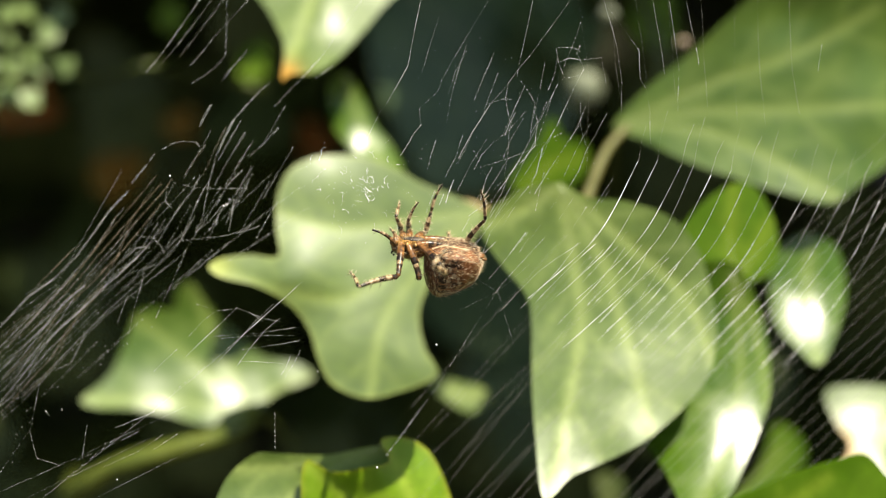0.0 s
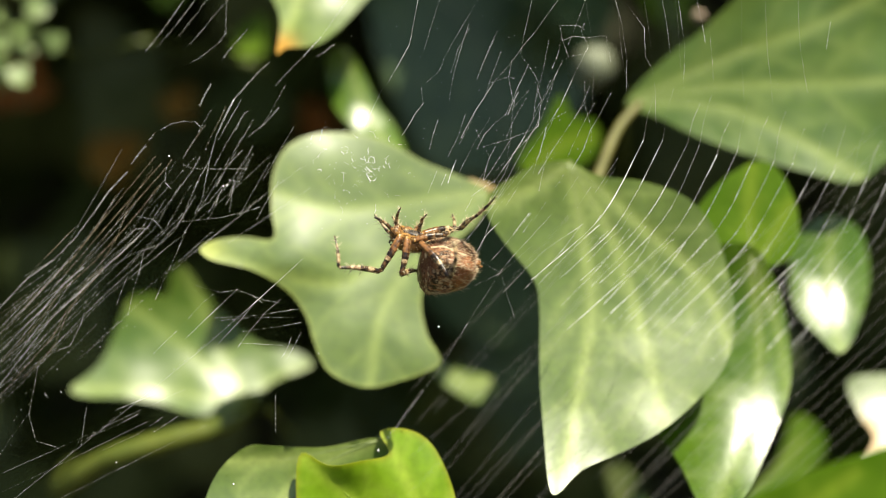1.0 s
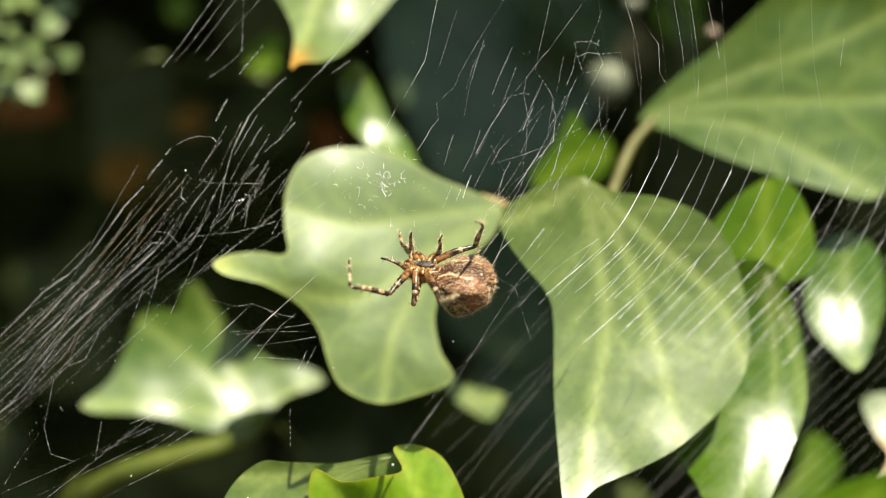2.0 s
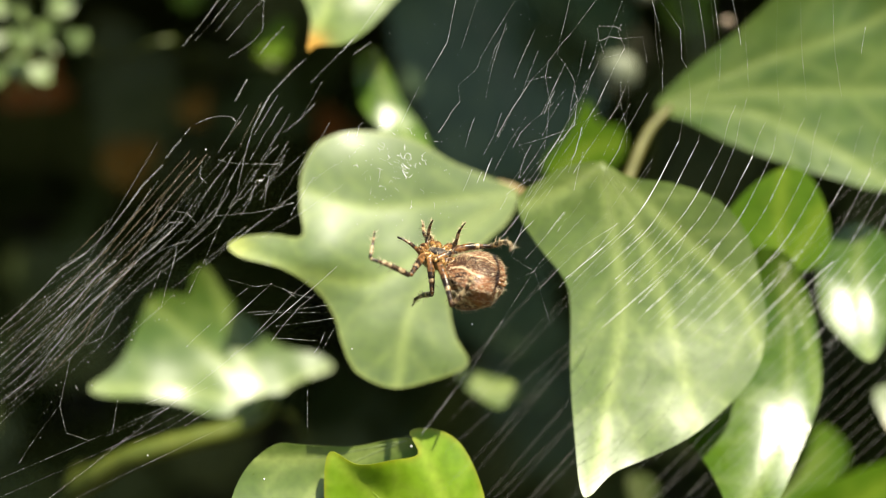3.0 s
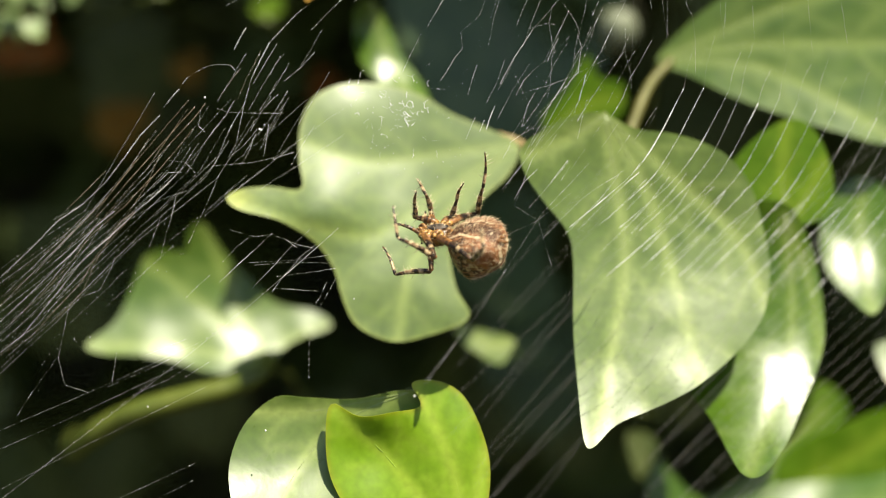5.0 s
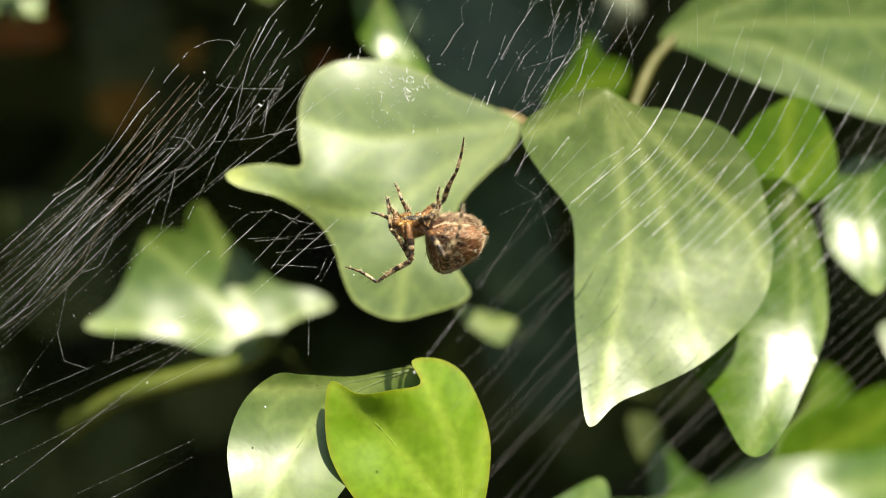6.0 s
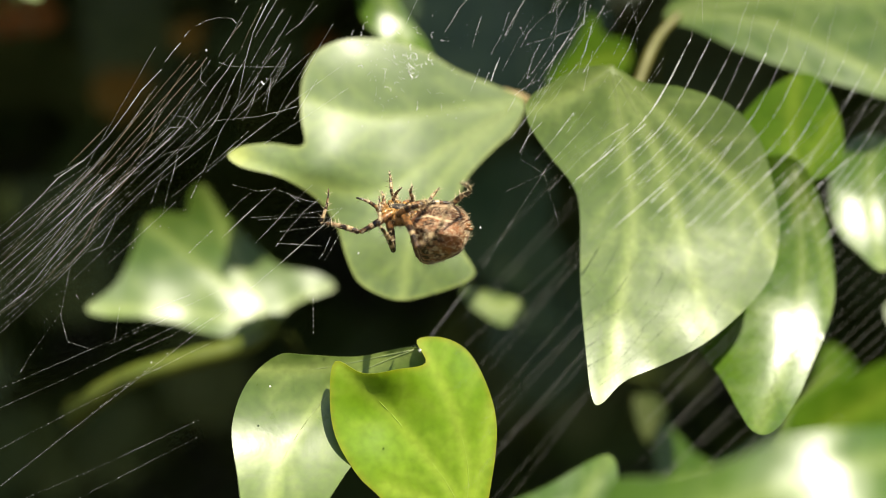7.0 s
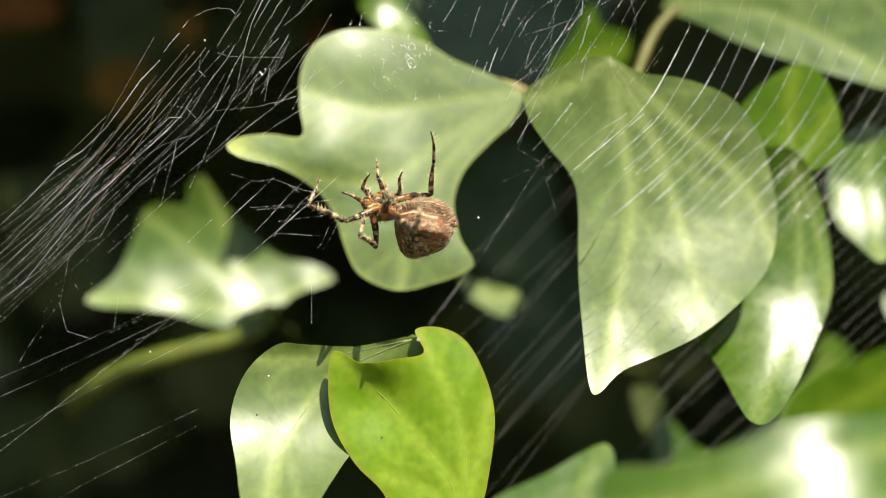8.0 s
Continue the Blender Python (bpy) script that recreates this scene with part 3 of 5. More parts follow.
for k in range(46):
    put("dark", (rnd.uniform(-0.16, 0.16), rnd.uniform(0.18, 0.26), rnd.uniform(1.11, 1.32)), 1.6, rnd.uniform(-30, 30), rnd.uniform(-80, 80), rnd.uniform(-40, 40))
# ---- hedge body: shade-coloured leafage behind, an added sun-blocking canopy above, and the ground ----
def hedge_mass(name, count, box, material, label, size):
    """Many small leaf blades in a box, joined: nobody could count them."""
    r = random.Random(count)
    verts, faces = [], []
    for _ in range(count):
        c = Vector([r.uniform(a, b) for a, b in box])
        m = Euler((r.uniform(-1.2, 1.2), r.uniform(-0.7, 0.7), r.uniform(-3.1, 3.1))).to_matrix()
        s = size * r.uniform(0.6, 1.3)
        shape = [(0, 0, -0.5), (0.42, 0.06, -0.35), (0.5, 0.02, 0.0), (0.22, -0.05, 0.25), (0, -0.12, 0.7), (-0.22, -0.05, 0.25), (-0.5, 0.02, 0.0), (-0.42, 0.06, -0.35), (0, -0.03, 0)]
        k = len(verts)
        verts += [tuple(c + m @ (Vector(p) * s)) for p in shape]
        faces += [(k + i, k + (i + 1) % 8, k + 8) for i in range(8)]
    me = bpy.data.meshes.new(name)
    me.from_pydata(verts, [], faces)
    me.materials.append(material)
    me.polygons.foreach_set("use_smooth", [True] * len(me.polygons))
    return tagged(new(name, me), label, "hedge", kind="stuff")


hedge_mass("hedge_leafage", 7800, ((-1.4, 1.4), (0.22, 0.5), (0.02, 1.75)), ivy_depth_shade, "dense ivy leafage deep in the hedge, coloured dark for its shade", 0.05)
# added out of view overhead to keep the sun off the deep leaves
hedge_mass("unseen_canopy", 3600, ((-0.4, 0.75), (0.055, 0.42), (1.325, 1.55)), ivy_depth_shade, "unseen ivy leafage added above to block the sun", 0.05)

bm = bmesh.new()
bmesh.ops.create_grid(bm, x_segments=40, y_segments=40, size=400)
for v in bm.verts:
    v.co.z = 0.03 * noise.noise(v.co * 0.05)
tagged(part("ground", bm, soil), "dark bare soil", "ground", kind="structure")
# unseen wall added as a dark backdrop to the depth behind the leafage
bm = bmesh.new()
bmesh.ops.create_cube(bm, size=1)
bmesh.ops.scale(bm, vec=(6, 0.3, 2.6), verts=bm.verts)
bmesh.ops.bevel(bm, geom=list(bm.edges), offset=0.02, segments=2, affect="EDGES")
ob = part("backdrop_wall", bm, backdrop_dark)
ob.location = (0, 0.68, 1.28)
tagged(ob, "added dark backdrop wall behind the ivy", "wall", kind="structure")

# ---- the spider's web: each thread a part ----
web = new("spider_web")
web.location = (0, 0, 1.2)
tagged(web, "torn orb web of fine glinting silk slung before ivy", "web")
wr = random.Random(11)


def thread(pts, r=0.022, name="silk_thread", material=None, steps=12, wobble=0.05, sag=0.0, kinked=False, even=False, glints=0, base=0.2, fade=1.0):
    """One silk thread through points (right, depth, up, in mm), its glints put into the thickness; fade: how thin it is
    where it starts.
    """
    bm = bmesh.new()
    way = spline([Vector(p) / 1000 for p in pts], steps)
    if kinked:
        ends = [Vector(p) / 1000 for p in pts]
        way = [a.lerp(b, k / steps) for a, b in zip(ends, ends[1:]) for k in range(steps)] + [ends[-1]]
    n = len(way)
    ph = wr.uniform(0, 90)
    for i in range(1, n - 1):
        q = noise.noise_vector((i * 0.28, ph, 0)) * wobble / 1000
        way[i] += q + Vector((0, 0, -sag / 1000 * 4 * (i / n) * (1 - i / n)))
    length = sum((b - a).length for a, b in zip(way, way[1:])) * 1000 / n
    # thick and thin stretches stand for where the thread glints
    radii = [0.78 * r / 1000 * (base + 2.8 * (1 - base) * max(0.0, noise.noise((i * length * 0.13, ph, 7.0)) + 0.45 * noise.noise((i * length * 0.8, ph, 5.0)) + 0.6 * noise.noise((i * length * 3.0, ph, 3.0)) + 0.06)) for i in range(n)]
    radii = [q * min(1.0, fade + (1 - fade) * 1.6 * i / n) for i, q in enumerate(radii)]
    tube(bm, way, r / 1000 if even else radii, 5)
    # tiny beads added for the dotted glints along it
    for k in range(glints * 4):
        q = way[wr.randrange(n)]
        bead(q * 1000, wr.uniform(0.018, 0.05) if k % 4 else wr.uniform(0.04, 0.07))
    return part(name, bm, material or silk, web)


GLINTS = []


def bead(p, r, material=None):
    """A drop on the silk; the finest, which stand for glints, are gathered into one part."""
    if r < 0.09:
        GLINTS.append((Vector(p) / 1000, r / 1000))
        return None
    bm = bmesh.new()
    bmesh.ops.create_icosphere(bm, subdivisions=2, radius=r / 1000)
    for v in bm.verts:
        v.co.z *= 1.25
    ob = part("droplet", bm, material or silk, web)
    ob.location = Vector(p) / 1000
    return ob


def lay_glints():
    ball = bmesh.new()
    bmesh.ops.create_icosphere(ball, subdivisions=1, radius=1)
    shape = [v.co.copy() for v in ball.verts]
    tris = [[v.index for v in f.verts] for f in ball.faces]
    ball.free()
    verts, faces = [], []
    for p, r in GLINTS:
        k = len(verts)
        verts += [p + Vector((q.x, q.y, q.z * 1.25)) * r for q in shape]
        faces += [[k + a for a in f] for f in tris]
    me = bpy.data.meshes.new("silk_glints")
    me.from_pydata(verts, [], faces)
    me.materials.append(silk)
    me.polygons.foreach_set("use_smooth", [True] * len(faces))
    ob = new("silk_glints", me)
    ob.parent = web
    tagged(ob, "tiny beads added along the silk as glints", kind="stuff")


def j(a):
    return wr.uniform(-a, a)


# bright edge of the torn sheet, running down to the lower corner
for a in ([(-77.9, 7, -17.7), (-69.9, 7, -10.8), (-64.5, 7, -5.7), (-60.5, 7, -1.5), (-56.5, 7, 1.2)],
        [(-61.0, 7, -1.2), (-56.5, 7, 1.2), (-52.9, 7, 4.7), (-49.8, 7, 8.8), (-47.6, 7, 11.9), (-44.5, 7, 15.1)],
        [(-43.9, 7, 16.3), (-42.7, 7, 17.9), (-41.5, 7, 19.2)],
        [(-77.0, 7, -24.4), (-69.9, 7, -17.7), (-64.5, 7, -12.6), (-61.4, 7, -9.5), (-58.3, 7, -6.6), (-54.3, 7, -2.1), (-51.6, 7, 0.1)],
        [(-77.0, 7, -29.3), (-69.9, 7, -22.4), (-65.9, 7, -19.3), (-61.0, 7, -13.3), (-56.5, 7, -7.5), (-52.1, 7, -3.7), (-47.2, 7, 1.0), (-43.1, 7, 4.5)]):
    thread(a, 0.046 * wr.uniform(0.75, 1.25), kinked=True, steps=16, glints=7, base=0.6, wobble=0.02, fade=0.3)
for a in ([(-48.9, 7, -1.0), (-44.0, 7, 2.1), (-39.8, 7, 3.5), (-36.0, 7, 7.4), (-33.8, 7, 12.6), (-33.2, 7, 13.6)],
        [(-49.8, 7, -1.0), (-46.5, 7, 2.3), (-43.1, 7, 4.5), (-38.2, 7, 9.9), (-36.7, 7, 12.0), (-34.2, 7, 15.2), (-32.9, 7, 17.5)],
        [(-30.2, 7, 11.1), (-28.0, 7, 13.6), (-25.3, 7, 17.7), (-24.6, 7, 19.0)]):
    thread(a, 0.034 * wr.uniform(0.75, 1.25), kinked=True, steps=16, glints=7, base=0.6, wobble=0.02, fade=0.3)
# threads of the sheet, the sun's brownish reflection put into their colour
for a in ([(-58.9, 6, 0.1), (-55.8, 6, 3.2), (-52.7, 6, 6.3)],
        [(-74.8, 6, -19.9), (-69.5, 6, -15.0), (-65.1, 6, -10.7), (-58.9, 6, -4.3), (-52.7, 6, 1.9), (-47.4, 6, 8.5), (-42.9, 6, 13.8), (-39.8, 6, 17.4)],
        [(-56.2, 6, -3.0), (-51.8, 6, 1.7), (-49.6, 6, 4.3), (-42.9, 6, 11.8), (-38.9, 6, 16.3)],
        [(-51.3, 6, 0.1), (-46.3, 6, 4.3), (-44.2, 6, 9.0), (-38.9, 6, 14.7), (-37.2, 6, 16.9)],
        [(-53.6, 6, -4.3), (-49.6, 6, -0.8), (-45.6, 6, 5.2), (-41.6, 6, 9.8), (-39.2, 6, 12.9)]):
    thread(a, 0.034 * wr.uniform(0.75, 1.2), kinked=True, steps=16, glints=3, base=0.65, wobble=0.02, fade=0.3, material=silk_sun_brown)
for a in ([(-67.7, 6, -17.6), (-62.9, 6, -13.2), (-58.4, 6, -8.3), (-54.9, 6, -3.6), (-49.6, 6, 1.0), (-45.6, 6, 5.4)],
        [(-69.5, 6, -22.5), (-64.2, 6, -19.4), (-59.8, 6, -14.5), (-56.2, 6, -10.6), (-54.0, 6, -6.6), (-51.8, 6, -4.3), (-48.2, 6, -0.1)],
        [(-61.1, 6, -17.3), (-58.4, 6, -14.8), (-56.2, 6, -12.3), (-54.4, 6, -8.1), (-52.2, 6, -4.3), (-50.5, 6, -1.7), (-48.2, 6, 0.1)],
        [(-40.7, 6, 20.0), (-39.8, 6, 21.1)],
        [(-35.4, 6, 17.4), (-33.2, 6, 20.5), (-31.8, 6, 22.3)]):
    thread(a, 0.034 * wr.uniform(0.75, 1.2), kinked=True, steps=16, glints=3, base=0.65, wobble=0.02, fade=0.3, material=silk_sun_brown)
for a in ([(-32.3, 6, 17.4), (-30.8, 6, 20.9), (-29.6, 6, 23.1), (-28.6, 6, 25.1)],):
    thread(a, 0.034 * wr.uniform(0.75, 1.2), kinked=True, steps=16, glints=3, base=0.65, wobble=0.02, fade=0.3, material=silk_sun_brown)
# finer threads of the sheet
for a in ([(-69.2, 5, -14.0), (-65.2, 5, -10.1), (-59.5, 5, -4.5), (-55.0, 5, 0.1)],
        [(-72.7, 5, -18.4), (-67.8, 5, -13.8), (-62.1, 5, -7.9), (-56.4, 5, -1.9), (-51.5, 5, 3.6)],
        [(-69.2, 5, -19.3), (-65.6, 5, -16.0), (-60.8, 5, -10.7), (-56.8, 5, -5.6), (-53.3, 5, -1.2)],
        [(-69.2, 5, -20.4), (-66.5, 5, -18.4), (-61.7, 5, -13.8), (-58.6, 5, -9.6), (-55.0, 5, -5.2), (-52.8, 5, -1.9)],
        [(-66.5, 5, -20.0), (-63.0, 5, -17.6), (-59.9, 5, -13.8), (-57.2, 5, -10.5)]):
    thread(a, 0.02 * wr.uniform(0.75, 1.2), kinked=True, steps=12, glints=5, base=0.55, fade=0.4)
for a in ([(-55.9, 5, -13.1), (-53.3, 5, -12.1), (-51.5, 5, -8.7), (-51.0, 5, -7.0)],
        [(-32.3, 5, 10.7), (-31.2, 5, 16.0), (-29.9, 5, 20.8)],
        [(-33.4, 5, 8.5), (-31.2, 5, 10.2), (-29.0, 5, 12.9)],
        [(-28.6, 5, 15.3), (-27.3, 5, 16.8), (-25.9, 5, 18.2)],
        [(-36.1, 5, 7.1), (-33.9, 5, 7.3), (-29.5, 5, 7.7), (-25.9, 5, 8.5), (-23.3, 5, 9.3)]):
    thread(a, 0.02 * wr.uniform(0.75, 1.2), kinked=True, steps=12, glints=5, base=0.55, fade=0.4)
for a in ([(-35.2, 5, 16.0), (-33.9, 5, 15.5), (-30.3, 5, 15.3), (-25.1, 5, 15.3)],
        [(-36.5, 5, 2.0), (-35.6, 5, 4.1), (-34.9, 5, 5.8)],
        [(-42.3, 5, -1.0), (-41.6, 5, 2.3)],
        [(-31.7, 5, 7.1), (-30.3, 5, 9.3), (-29.8, 5, 10.8)],
        [(-28.1, 5, 8.5), (-27.7, 5, 10.7), (-27.3, 5, 13.5)]):
    thread(a, 0.02 * wr.uniform(0.75, 1.2), kinked=True, steps=12, glints=5, base=0.55, fade=0.4)
for a in ([(-38.7, 5, 21.5), (-37.0, 5, 22.4), (-35.2, 5, 22.8), (-33.2, 5, 22.7), (-32.6, 5, 22.0)],
        [(-37.8, 5, 15.8), (-38.1, 5, 13.3), (-37.2, 5, 12.4)],
        [(-42.7, 5, 8.0), (-40.0, 5, 7.6), (-38.7, 5, 6.1)],
        [(-45.3, 5, 3.6), (-42.7, 5, 6.1), (-40.8, 5, 6.1)]):
    thread(a, 0.02 * wr.uniform(0.75, 1.2), kinked=True, steps=12, glints=5, base=0.55, fade=0.4)
# the sheet's close strands: gathered at its waist, spreading below and above
for i in range(18):
    f = (i + wr.uniform(-0.4, 0.4)) / 17
    low = Vector((-78, 6, -15.5 - 18 * f))
    waist = Vector((-56 + 8.5 * f + j(0.4), 6, 0.3 - 5.2 * f + j(0.4)))
    top = Vector((-44.5 + 19 * f, 6, 17.5 + 3.5 * f + j(2)))
    bend = waist.lerp(top, 0.45) + Vector((2.2 * f, 0, -1.6 * f))
    a = low.lerp(waist, wr.uniform(0.0, 0.35))
    way = [a, a.lerp(waist, 0.55) + Vector((j(0.2), 0, j(0.2) - 0.6 * f)), waist]
    if i % 3 != 1:
        way += [bend, bend.lerp(top, wr.uniform(0.3, 1.0))]
    thread(way, wr.uniform(0.009, 0.018), kinked=True, steps=14, glints=5, base=0.6, wobble=0.03, fade=0.4, material=silk_sun_brown if f < 0.4 and i % 2 else silk)
# loose threads above the sheet
for a in ([(-34.2, 7, 32.2), (-31.6, 7, 33.8), (-29.8, 7, 35.3), (-28.7, 7, 36.6), (-28.6, 7, 39.3), (-28.3, 7, 49.1)],
        [(-29.3, 7, 32.6), (-27.5, 7, 34.9), (-25.3, 7, 37.3)],
        [(-27.5, 7, 26.4), (-25.3, 7, 28.8), (-23.1, 7, 31.1), (-21.7, 7, 32.2)],
        [(-21.0, 7, 28.4), (-18.2, 7, 31.3), (-15.5, 7, 34.0), (-13.5, 7, 36.2), (-11.8, 7, 38.6), (-4.0, 7, 49.1)],
        [(-32.9, 7, 25.5), (-32.0, 7, 27.3), (-31.1, 7, 28.8)]):
    thread(a, 0.036 * wr.uniform(0.7, 1.3), kinked=True, steps=14, glints=3, base=0.25)
for a in ([(-27.3, 7, 21.5), (-26.4, 7, 23.3), (-25.3, 7, 24.6)],
        [(-25.3, 7, 20.4), (-22.6, 7, 22.6), (-20.4, 7, 25.0)],
        [(-30.2, 7, 21.0), (-28.9, 7, 23.7), (-27.5, 7, 26.4)],
        [(-14.4, 7, 32.9), (-13.0, 7, 33.8), (-11.5, 7, 34.9)],
        [(-41.4, 7, 34.0), (-38.5, 7, 37.5), (-36.7, 7, 40.0), (-30.2, 7, 49.1)]):
    thread(a, 0.036 * wr.uniform(0.7, 1.3), kinked=True, steps=14, glints=3, base=0.25)
for a in ([(-39.6, 7, 34.7), (-36.7, 7, 37.9), (-34.9, 7, 40.2), (-28.1, 7, 49.1)],
        [(-36.0, 7, 36.5), (-33.8, 7, 39.3), (-26.1, 7, 49.1)],
        [(-34.4, 7, 35.0), (-32.4, 7, 37.3), (-30.7, 7, 39.3), (-21.7, 7, 49.1)]):
    thread(a, 0.036 * wr.uniform(0.7, 1.3), kinked=True, steps=14, glints=3, base=0.25)
# threads of the upper web, bright
for a in ([(3.3, 0, 47.3), (1.2, 0, 37.0), (0.5, 0, 33.6), (-1.2, 0, 30.6), (-2.9, 0, 27.7)],
        [(13.8, 0, 35.5), (12.5, 0, 32.7), (11.5, 0, 30.3)],
        [(23.5, 0, 30.5), (21.6, 0, 26.7), (19.4, 0, 22.4), (17.3, 0, 18.6), (15.1, 0, 15.4), (13.4, 0, 13.0), (11.9, 0, 11.9)],
        [(27.6, 0, 32.9), (25.9, 0, 29.7), (23.3, 0, 24.1)],
        [(15.8, 0, 19.2), (13.8, 0, 16.0), (11.7, 0, 13.0)]):
    thread(a, 0.042 * wr.uniform(0.75, 1.2), kinked=True, steps=14, glints=3, base=0.2)
for a in ([(17.5, 0, 18.8), (16.0, 0, 16.8), (14.7, 0, 13.8), (13.4, 0, 11.7), (11.9, 0, 8.7)],
        [(31.0, 0, 25.9), (29.3, 0, 22.8), (27.8, 0, 20.3), (26.7, 0, 17.3), (25.0, 0, 14.5)],
        [(7.4, 0, 16.0), (6.7, 0, 14.3), (6.1, 0, 12.5)],
        [(4.4, 0, 14.3), (3.1, 0, 11.1)],
        [(31.9, 0, 16.0), (28.4, 0, 10.8)]):
    thread(a, 0.042 * wr.uniform(0.75, 1.2), kinked=True, steps=14, glints=3, base=0.2)
# threads of the upper web, their broken glints put into thickness and beads
for a in ([(15.4, 0, 47.3), (9.5, 0, 37.9), (7.4, 0, 34.4), (5.7, 0, 31.4), (5.0, 0, 29.5), (2.2, 0, 27.1), (2.5, 0, 24.6)],
        [(2.5, 0, 24.6), (1.4, 0, 23.3), (0.1, 0, 21.1), (-0.8, 0, 19.8)],
        [(9.5, 0, 36.6), (8.1, 0, 32.3), (7.2, 0, 29.3), (6.4, 0, 25.0)],
        [(-3.8, 0, 26.7), (-5.1, 0, 24.1), (-6.5, 0, 21.1)],
        [(28.4, 0, 47.3), (21.1, 0, 37.4), (19.4, 0, 35.1), (17.7, 0, 33.2), (16.4, 0, 31.4), (14.7, 0, 29.3), (13.4, 0, 28.0), (11.7, 0, 25.4), (10.0, 0, 22.8), (8.2, 0, 19.4)]):
    thread(a, 0.024 * wr.uniform(0.75, 1.2), kinked=True, steps=14, glints=6, base=0.12)
for a in ([(18.6, 0, 26.5), (16.0, 0, 23.7), (13.4, 0, 21.6), (11.7, 0, 19.8), (10.6, 0, 17.7)],
        [(19.8, 0, 26.7), (20.4, 0, 25.0), (19.9, 0, 21.1), (17.7, 0, 18.6)],
        [(21.1, 0, 20.7), (20.1, 0, 16.8), (18.6, 0, 14.5)],
        [(11.3, 0, 11.3), (13.4, 0, 14.3), (17.3, 0, 18.1), (18.6, 0, 19.4)],
        [(26.7, 0, 24.1), (24.6, 0, 21.1), (22.0, 0, 17.3), (19.8, 0, 13.7)]):
    thread(a, 0.024 * wr.uniform(0.75, 1.2), kinked=True, steps=14, glints=6, base=0.12)
for a in ([(23.0, 0, 23.7), (22.0, 0, 22.1)],
        [(27.9, 0, 47.3), (35.0, 0, 37.2), (36.1, 0, 35.7), (36.2, 0, 31.4), (37.0, 0, 30.0)],
        [(27.1, 0, 36.6), (26.5, 0, 35.3), (27.0, 0, 34.3), (27.6, 0, 33.1)],
        [(5.1, 0, 12.1), (5.8, 0, 13.8)]):
    thread(a, 0.024 * wr.uniform(0.75, 1.2), kinked=True, steps=14, glints=6, base=0.12)
# threads of the upper web, faint
for a in ([(20.7, 0, 47.3), (18.6, 0, 37.9), (17.7, 0, 34.0), (17.3, 0, 31.9), (18.6, 0, 30.1), (19.4, 0, 28.9), (20.0, 0, 27.6), (19.4, 0, 24.1), (19.0, 0, 20.7)],
        [(17.7, 0, 29.3), (16.4, 0, 25.0), (16.0, 0, 23.3), (15.7, 0, 19.0), (15.1, 0, 16.4)],
        [(10.6, 0, 17.7), (15.1, 0, 19.0), (18.6, 0, 20.3), (22.0, 0, 22.0), (24.1, 0, 23.1)],
        [(27.0, 0, 27.6), (27.0, 0, 24.1), (27.6, 0, 22.0), (28.0, 0, 20.3), (27.8, 0, 16.8)],
        [(23.3, 0, 36.2), (23.7, 0, 34.0), (24.6, 0, 31.4), (26.7, 0, 31.9)]):
    thread(a, 0.014 * wr.uniform(0.75, 1.2), kinked=True, steps=14, glints=5, base=0.15)
for a in ([(23.3, 0, 36.2), (26.1, 0, 36.2), (27.1, 0, 35.5)],
        [(23.9, 0, 34.0), (25.4, 0, 34.6), (27.0, 0, 34.3), (30.3, 0, 34.6), (31.0, 0, 30.6)],
        [(29.7, 0, 47.3), (32.3, 0, 37.9), (32.7, 0, 36.3), (33.4, 0, 31.0), (33.3, 0, 26.3)],
        [(37.6, 0, 47.3), (39.2, 0, 37.9), (39.6, 0, 35.3), (40.0, 0, 31.9)],
        [(40.3, 0, 47.3), (41.6, 0, 37.4), (42.2, 0, 32.7), (42.1, 0, 29.7), (41.9, 0, 27.6)]):
    thread(a, 0.014 * wr.uniform(0.75, 1.2), kinked=True, steps=14, glints=5, base=0.15)
for a in ([(42.6, 0, 47.3), (44.6, 0, 37.4), (45.0, 0, 35.3), (45.3, 0, 33.4)],
        [(64.2, 0, 36.2), (63.6, 0, 32.3)],
        [(16.0, 0, 31.0), (15.5, 0, 28.4), (16.1, 0, 25.0)],
        [(22.5, 0, 28.3), (21.1, 0, 24.1), (19.9, 0, 21.0)],
        [(12.5, 0, 27.6), (15.1, 0, 28.4), (16.4, 0, 28.3)]):
    thread(a, 0.014 * wr.uniform(0.75, 1.2), kinked=True, steps=14, glints=5, base=0.15)
for a in ([(9.5, 0, 10.4), (12.5, 0, 12.5), (15.8, 0, 13.0)],
        [(10.4, 0, 20.7), (12.5, 0, 16.4), (11.5, 0, 13.0)]):
    thread(a, 0.014 * wr.uniform(0.75, 1.2), kinked=True, steps=14, glints=5, base=0.15)
# fine steep strands between them
for i in range(20):
    f = wr.random()
    a = Vector((2 + 24 * f, 0.5, 12 - 3 * f + 24 * wr.random()))
    way = Vector((0.55 - 0.4 * wr.random(), 0, 0.86)) * wr.uniform(4, 11)
    thread([a, a + way * 0.5 + Vector((j(0.4), 0, j(0.2))), a + way], wr.uniform(0.01, 0.016), kinked=True, steps=12, glints=5, base=0.25)
